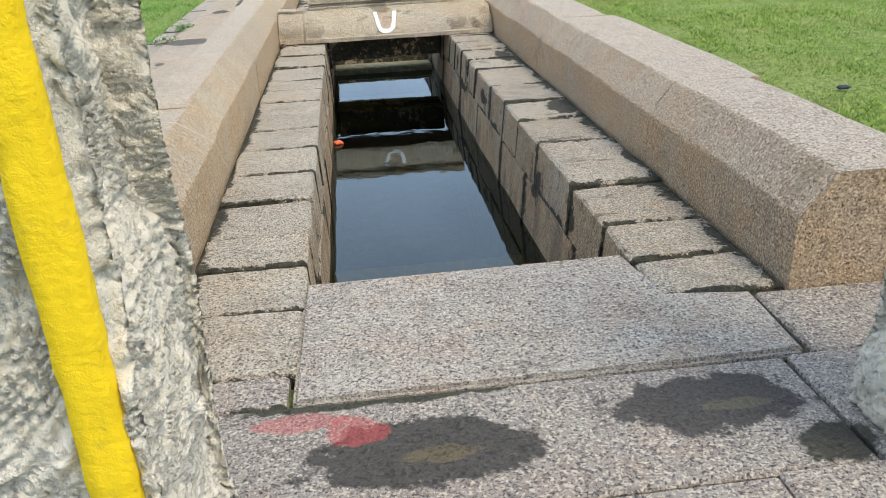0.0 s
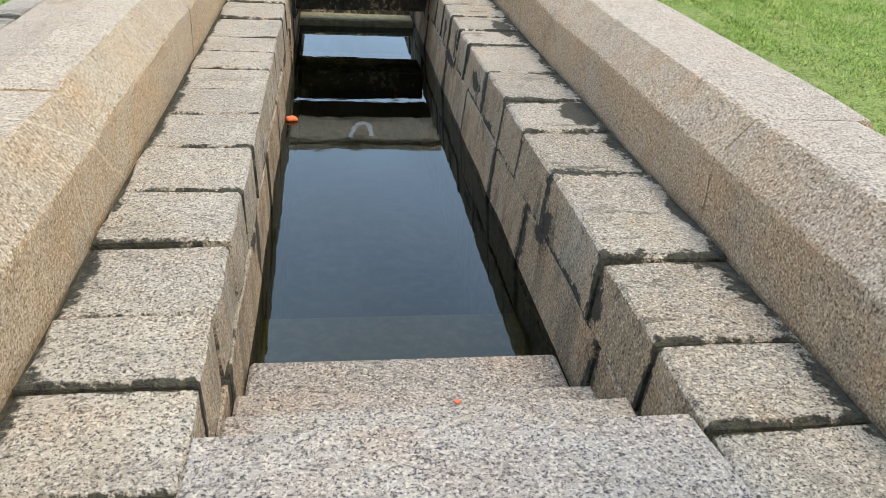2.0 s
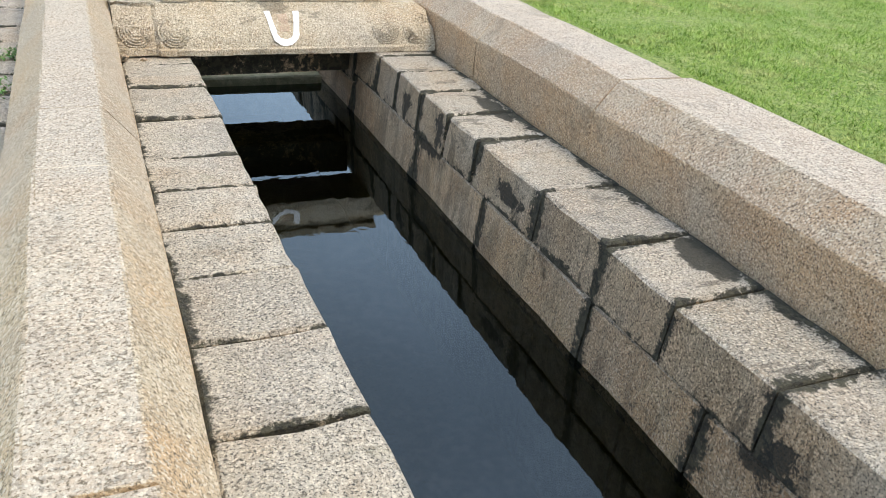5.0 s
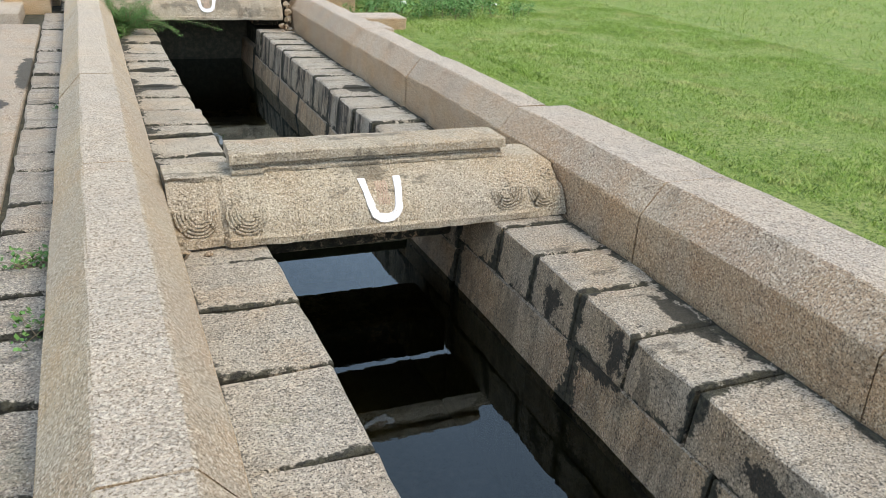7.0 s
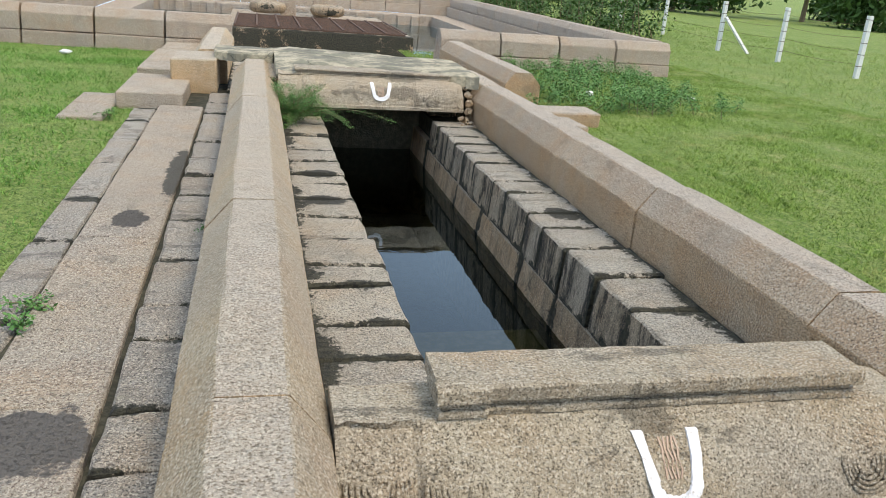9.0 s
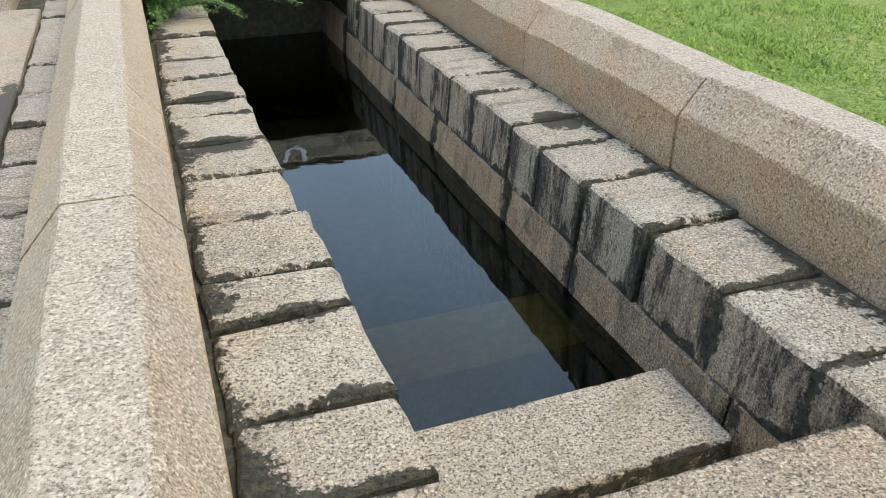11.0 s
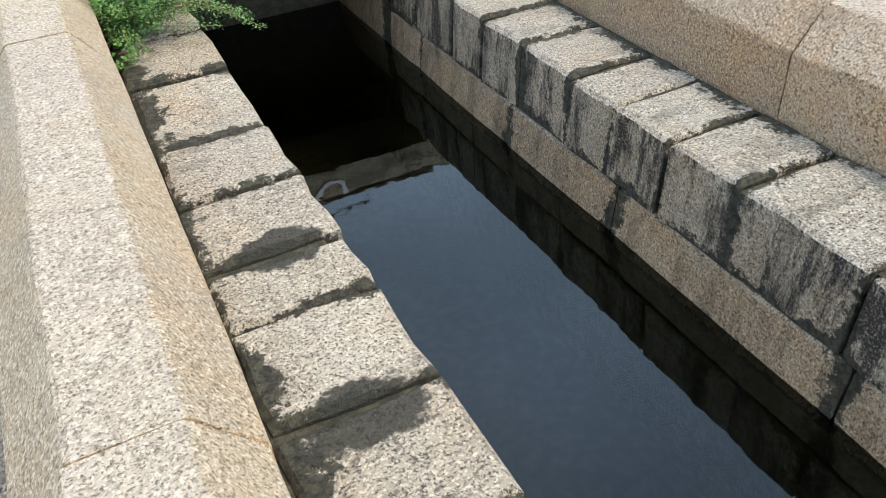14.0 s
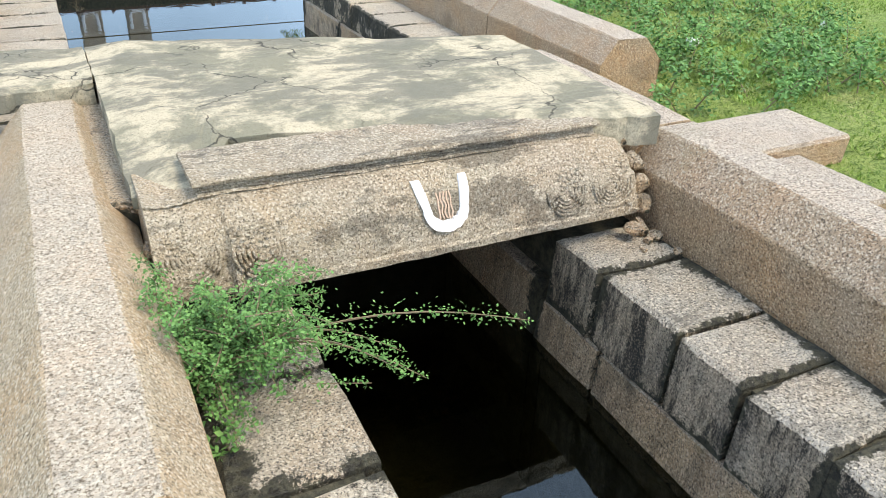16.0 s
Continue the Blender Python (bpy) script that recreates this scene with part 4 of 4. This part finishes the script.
def grass(name, x0, x1, y0, y1, n, height, seed, keep, material):
    rg = np.random.default_rng(seed)
    x, y = rg.uniform(x0, x1, n), rg.uniform(y0, y1, n)
    clump = np.array([noise.noise((a * 1.1, b * 1.1, seed)) for a, b in zip(x, y)])
    ok = keep(x, y) & (rg.uniform(-0.9, 0.6, n) < clump + 0.25)
    x, y, clump = x[ok], y[ok], clump[ok]
    n = len(x)
    a = rg.uniform(0, 2 * np.pi, n)
    h = height * rg.uniform(0.5, 1.3, n) * (1 + 0.7 * clump)
    w = 0.004 + 0.005 * rg.uniform(0, 1, n)
    lean = rg.normal(0, 1.1, (n, 2)) * h[:, None]
    z0 = np.array([ground_z(a, b) for a, b in zip(x, y)]) - 0.012
    base = np.stack([x, y, z0], 1)
    side = np.stack([np.cos(a) * w, np.sin(a) * w, 0 * a], 1)
    tip = base + np.stack([lean[:, 0], lean[:, 1], h + 0.012], 1)
    verts = np.stack([base - side, base + side, tip], 1).reshape(-1, 3)
    me = bpy.data.meshes.new("blades")
    me.from_pydata(verts.tolist(), [], np.arange(3 * n).reshape(-1, 3).tolist())
    me.materials.append(material)
    tagged(new(name, me), "short bright green uneven grass in the field", "grass", kind="stuff")


def tuft(x, y, z, n, h, seed, label="small green weed tuft growing from a paving joint"):
    rg = random.Random(seed)
    st = [arc((x + rg.gauss(0, 0.03), y + rg.gauss(0, 0.04), z - 0.01), (x + rg.gauss(0, 0.09), y + rg.gauss(0, 0.10), z + h * rg.uniform(0.4, 1)), 0.01, 4) for _ in range(n)]
    bush("weed_tuft", label, st, 22, 0.03, seed, 0.028, M_LEAF, "weed", 0.003)


for i, (x, y, n, h) in enumerate(((-1.86, 9.40, 14, 0.10), (-1.80, 8.73, 14, 0.12), (-2.59, 10.22, 16, 0.07), (-2.58, 11.40, 18, 0.08), (-2.58, 11.15, 12, 0.07), (-1.80, 12.6, 6, 0.05), (-3.0, 16.6, 14, 0.10), (-1.14, 16.09, 9, 0.07), (3.88, 18.3, 16, 0.2))):
    tuft(x, y, 0.0, max(4, n // 2), 0.6 * h, 40 + i)


def crumple(name, label, x, y, z, r, flat, material, category, seed):
    rg = random.Random(seed)
    bm = bmesh.new()
    bmesh.ops.create_icosphere(bm, subdivisions=2, radius=1)
    for v in bm.verts:
        k = 1 + 0.45 * noise.noise(v.co * 1.7 + Vector((seed, 0, 0)))
        v.co = Vector((x + r * v.co.x * k, y + 0.75 * r * v.co.y * k, z + flat * r * (v.co.z * k + 0.8)))
    return tagged(new(name, mesh_of(name, bm, material, True)), label, category)


M_ORANGE = paint("orange_wrapper", (0.75, 0.16, 0.06), 0.45, (0.8, 0.75, 0.7))
M_SCRAP = paint("dark_plastic", (0.03, 0.04, 0.06), 0.3, (0.1, 0.1, 0.12))
M_PAPER = paint("white_scrap", (0.75, 0.75, 0.75), 0.3)
crumple("floating_wrapper", "crumpled orange and white wrapper floating at the channel wall", -0.61, 7.45, WATER - 0.005, 0.045, 0.5, M_ORANGE, "litter", 1)
crumple("plastic_scrap", "dark crumpled plastic scrap lying on the grass", 3.27, 5.9, -0.04, 0.05, 0.35, M_SCRAP, "litter", 2)
crumple("paper_scrap", "small white crumpled scrap lying on the grass", 3.88, 19.6, 0.02, 0.07, 0.6, M_PAPER, "litter", 3)
crumple("paper_scrap", "small white crumpled scrap lying on the grass", 5.83, 19.8, -0.02, 0.07, 0.6, M_PAPER, "litter", 4)
crumple("paper_scrap", "small pale blue crumpled scrap lying on the grass", -4.55, 22.0, -0.03, 0.09, 0.4, M_PAPER, "litter", 5)
crumple("red_petal", "small red flower petal lying on a wet step", 0.10, 3.80, -0.345, 0.014, 0.3, M_ORANGE, "petal", 6)
for k in range(5):
    crumple("foam_fleck", "tiny white foam fleck floating at the sunken step", 0.13 + 0.03 * math.sin(k * 2.1), 4.31 + 0.02 * k, WATER - 0.004, 0.010, 0.4, M_PAPER, "foam", 10 + k)

# rubble packed beside the lintels
def chip(x, y, z, r, seed):
    """An angular broken stone: a lump cut by a few flat breaks."""
    rg = random.Random(seed)
    bm = bmesh.new()
    bmesh.ops.create_icosphere(bm, subdivisions=2, radius=1)
    for _ in range(7):
        n = Vector((rg.gauss(0, 1), rg.gauss(0, 1), rg.gauss(0, 1))).normalized()
        d = rg.uniform(0.45, 0.75)
        for v in bm.verts:
            k = v.co.dot(n) - d
            if k > 0:
                v.co -= n * k
    for v in bm.verts:
        v.co = Vector((x + r * v.co.x, y + 1.1 * r * v.co.y, z + 0.85 * r * v.co.z))
    tagged(new("rubble_stone", mesh_of("rubble_stone", bm, M_WALL)), "rough angular grey rubble stone wedged beside the lintel", "stone", "wedged rubble")


for i, (x, y, z, r) in enumerate(((1.14, 9.42, 0.04, 0.06), (1.15, 9.52, 0.12, 0.06), (1.10, 16.83, 0.04, 0.06), (1.14, 16.88, 0.13, 0.07), (1.13, 16.74, 0.02, 0.04), (1.07, 16.72, 0.015, 0.03), (1.13, 16.93, 0.23, 0.065), (1.02, 16.77, 0.06, 0.055), (1.14, 16.99, 0.33, 0.06), (1.12, 17.07, 0.43, 0.07), (-1.16, 17.02, 0.3, 0.07), (-1.15, 9.30, 0.02, 0.045), (-1.02, 9.33, 0.0, 0.03), (1.0, 16.66, 0.008, 0.022), (1.15, 16.60, 0.01, 0.03))):
    chip(x, y, z, r, 30 + i)

grass("grass", 1.7, 9, 2.5, 26, 420000, 0.026, 11, lambda x, y: x > np.where(y < 10.4, 1.87, 1.74), M_GRASS)
grass("grass", 9, 22, 6, 50, 60000, 0.09, 12, lambda x, y: x > 9, M_GRASS)
grass("grass", -9, -2.82, 2.5, 25.5, 240000, 0.036, 13, lambda x, y: x < -2.82, M_GRASS_LUSH)

# ---- pavement beside the channel, ledges, walls and coping, stone by stone ----
bm = box(bmesh.new(), -2.82, -1.6, 2.45, 24.0, -0.3, -0.04)
structure("pavement_core", bm, M_JOINT, "dark soil between the paving slabs")
pave = thing("pavement_west", "granite paving slabs in three rows beside the channel", "pavement", kind="structure")
stones(pave, "paving_slab", M_PAVE_GREY, -2.035, -1.72, [2.6, 3.2, 3.9, 4.5, 5.2, 5.8, 6.5, 7.0, 7.6, 8.15, 8.7, 9.1, 9.42, 9.9, 10.31, 10.97, 11.38, 12.05, 12.87, 13.5, 14.1, 14.72, 15.4, 16.1, 16.9, 17.6, 18.4], -0.14, 0.0, 0.02, 0.012, 0.014, 0.02, 0.008)
stones(pave, "paving_slab", M_PAVE, -2.565, -2.06, [2.6, 4.6, 6.7, 9.11, 10.38, 12.46, 14.9, 17.26], -0.14, 0.004, 0.012, 0.008, 0.01)
stones(pave, "paving_slab", M_PAVE_GREY, -2.84, -2.59, [2.6, 3.8, 5.1, 6.6, 8.0, 9.19, 10.3, 11.25, 12.48, 13.41, 14.55, 15.5, 16.4, 17.2], -0.16, -0.02, 0.02, 0.012, 0.012)
slab("step_stone", "pale granite block stepping up beside the parapet", -3.05, -2.3, 17.3, 18.9, -0.1, 0.14, M_PAVE, 0.015, 0.012, "block")
slab("step_stone", "pale flat granite slab laid on the grass", -3.55, -3.07, 16.5, 18.0, -0.12, 0.0, M_PAVE, 0.012, 0.012, "slab")
slab("step_stone", "long granite slab beside the far parapet", -3.1, -2.42, 19.5, 22.0, -0.1, 0.13, M_PAVE, 0.012, 0.01, "slab")
slab("step_stone", "long granite slab beside the far parapet", -3.05, -2.42, 22.05, 23.5, -0.1, 0.13, M_PAVE, 0.012, 0.01, "slab")
slab("end_block", "square granite block standing beside the bridge parapet", -2.55, -1.95, 18.5, 19.42, -0.05, 0.42, M_COPING_L, 0.02, 0.012, "block")
slab("outer_slab", "pale granite slab projecting beside the bridge parapet", 1.76, 3.05, 17.2, 17.75, -0.1, 0.12, M_COPING_R, 0.02, 0.015, "slab")
slab("outer_slab", "pale granite slab projecting beside the bridge parapet", 1.76, 2.6, 16.5, 17.18, -0.1, 0.08, M_COPING_R, 0.02, 0.015, "slab")

L1 = [2.63, 3.1, 3.51, 3.86, 4.35, 4.80, 5.31, 5.80, 6.27, 6.70, 7.09, 7.5, 8.10, 8.68, 9.2, 9.75]
R1 = [2.9, 3.23, 3.63, 4.17, 5.0, 5.58, 6.08, 6.68, 7.45, 7.9, 8.36, 8.83, 9.25, 9.8]
L2 = [9.76, 10.25, 10.7, 11.08, 11.62, 11.95, 12.45, 12.98, 13.44, 13.90, 14.23, 14.69, 15.17, 15.86, 16.42, 16.95]
R2 = [9.81, 10.3, 10.7, 11.2, 11.72, 12.27, 12.76, 13.14, 13.72, 14.12, 14.5, 14.82, 15.27, 15.67, 16.05, 16.57, 16.95]
FAR = [18.6 + 0.53 * k for k in range(11)]
west = thing("ledge_west", "granite ledge stones along the channel with dark joints", "ledge", kind="structure")
east = thing("ledge_east", "damp granite ledge stones along the channel with black streaks", "ledge", kind="structure")
stones(west, "ledge_stone", M_LEDGE, -1.175, -LEDGE_IN, L1, -0.27, 0.0, 0.012, 0.009, 0.012, 0.02, 0.012, batter=0.012)
stones(west, "ledge_stone", M_LEDGE_OLD, -1.175, -0.655, L2[:7], -0.36, 0.0, 0.028, 0.012, 0.016, 0.03, 0.015, batter=0.012)
stones(west, "ledge_stone", M_LEDGE_OLD, -1.175, -0.68, L2[6:], -0.36, 0.0, 0.028, 0.012, 0.016, 0.03, 0.015, batter=0.012)
stones(east, "ledge_stone", M_LEDGE_E, LEDGE_IN, 1.175, R1, -0.28, 0.0, 0.012, 0.008, 0.012, 0.01, 0.01, batter=0.026)
stones(east, "ledge_stone", M_LEDGE_WET, LEDGE_IN, 1.175, R2, -0.36, 0.0, 0.022, 0.010, 0.016, 0.02, 0.014, batter=0.026)
stones(west, "ledge_stone", M_LEDGE, -1.84, -1.25, FAR, -0.27, 0.0, 0.02, 0.01, 0.014)
stones(east, "ledge_stone", M_LEDGE, 1.58, 2.1, FAR, -0.27, 0.0, 0.02, 0.01, 0.014)
for ob, s in ((west, -1), (east, 1)):
    for y0, y1, top in ((3.0, 9.78, -0.29), (9.8, 17.0, -0.37), (17.0, 18.5, -0.28)):
        ys = [y0]
        while ys[-1] < y1 - 1.5:
            ys.append(ys[-1] + random.uniform(0.75, 1.35))
        ys.append(y1)
        a, b = sorted((s * (0.664 if s > 0 else 0.676), s * 1.0))
        lean = 0.03 if s > 0 else 0.012
        stones(ob, "wall_stone", M_WALL, a, b, ys, -0.66, top, 0.016, 0.007, 0.008, batter=lean)
        a, b = sorted((s * (0.63 if s > 0 else 0.664), s * 1.0))
        stones(ob, "wall_stone", M_SUNK, a, b, [v + 0.4 if 0 < i < len(ys) - 1 else v for i, v in enumerate(ys)], -1.6, -0.665, 0.012, 0.006, 0.012)

for ob, a, b in ((west, -1.84, -1.262), (east, 1.56, 2.1)):
    stones(ob, "wall_stone", M_WALL, a, b, [18.6, 19.7, 20.6, 21.8, 22.7, 24.0], -1.6, -0.28, 0.02, 0.008, 0.01)


LC = [2.62, 4.73, 7.02, 9.62, 11.86, 13.18, 15.53, 18.58]
RC = [2.88, 4.48, 7.08, 8.64, 10.38, 12.30, 14.05, 17.08]
cw = thing("coping_west", "pale warm granite coping blocks with bevelled edges", "coping", kind="structure")
ce = thing("coping_east", "pinkish granite coping blocks with bevelled edges", "coping", kind="structure")
for ob, s, ys, mat in ((cw, -1, LC, M_COPING_L), (ce, 1, RC, M_COPING_R), (ce, 1, [17.1, 18.6], M_COPING_R)):
    for a, b in zip(ys, ys[1:]):
        prof = [(1.20, -0.1), (1.20, 0.285), (1.34, 0.46), (1.58, 0.46), (1.74, 0.28), (1.74, -0.1)]
        if s > 0 and b < 10.5:
            out = 1.84 if 4 < a < 5 else 1.77
            prof[3:] = [(out, 0.455), (out + 0.02, 0.40), (out + 0.02, -0.1)]
        bm = coping_block(s, a + 0.005, b - 0.005, prof)
        part("coping_block", bm, mat, ob)

for ob, s, ys, mat, out in ((cw, -1, [19.45, 20.9, 22.2, 23.2], M_COPING_L, 0.65), (ce, 1, [18.62, 20.3, 21.8, 23.2], M_COPING_R, 0.92)):
    for a, b in zip(ys, ys[1:]):
        bm = coping_block(s, a + 0.005, b - 0.005)
        bm.transform(Matrix.Translation((s * out, 0, 0)))
        part("coping_block", bm, mat, ob)
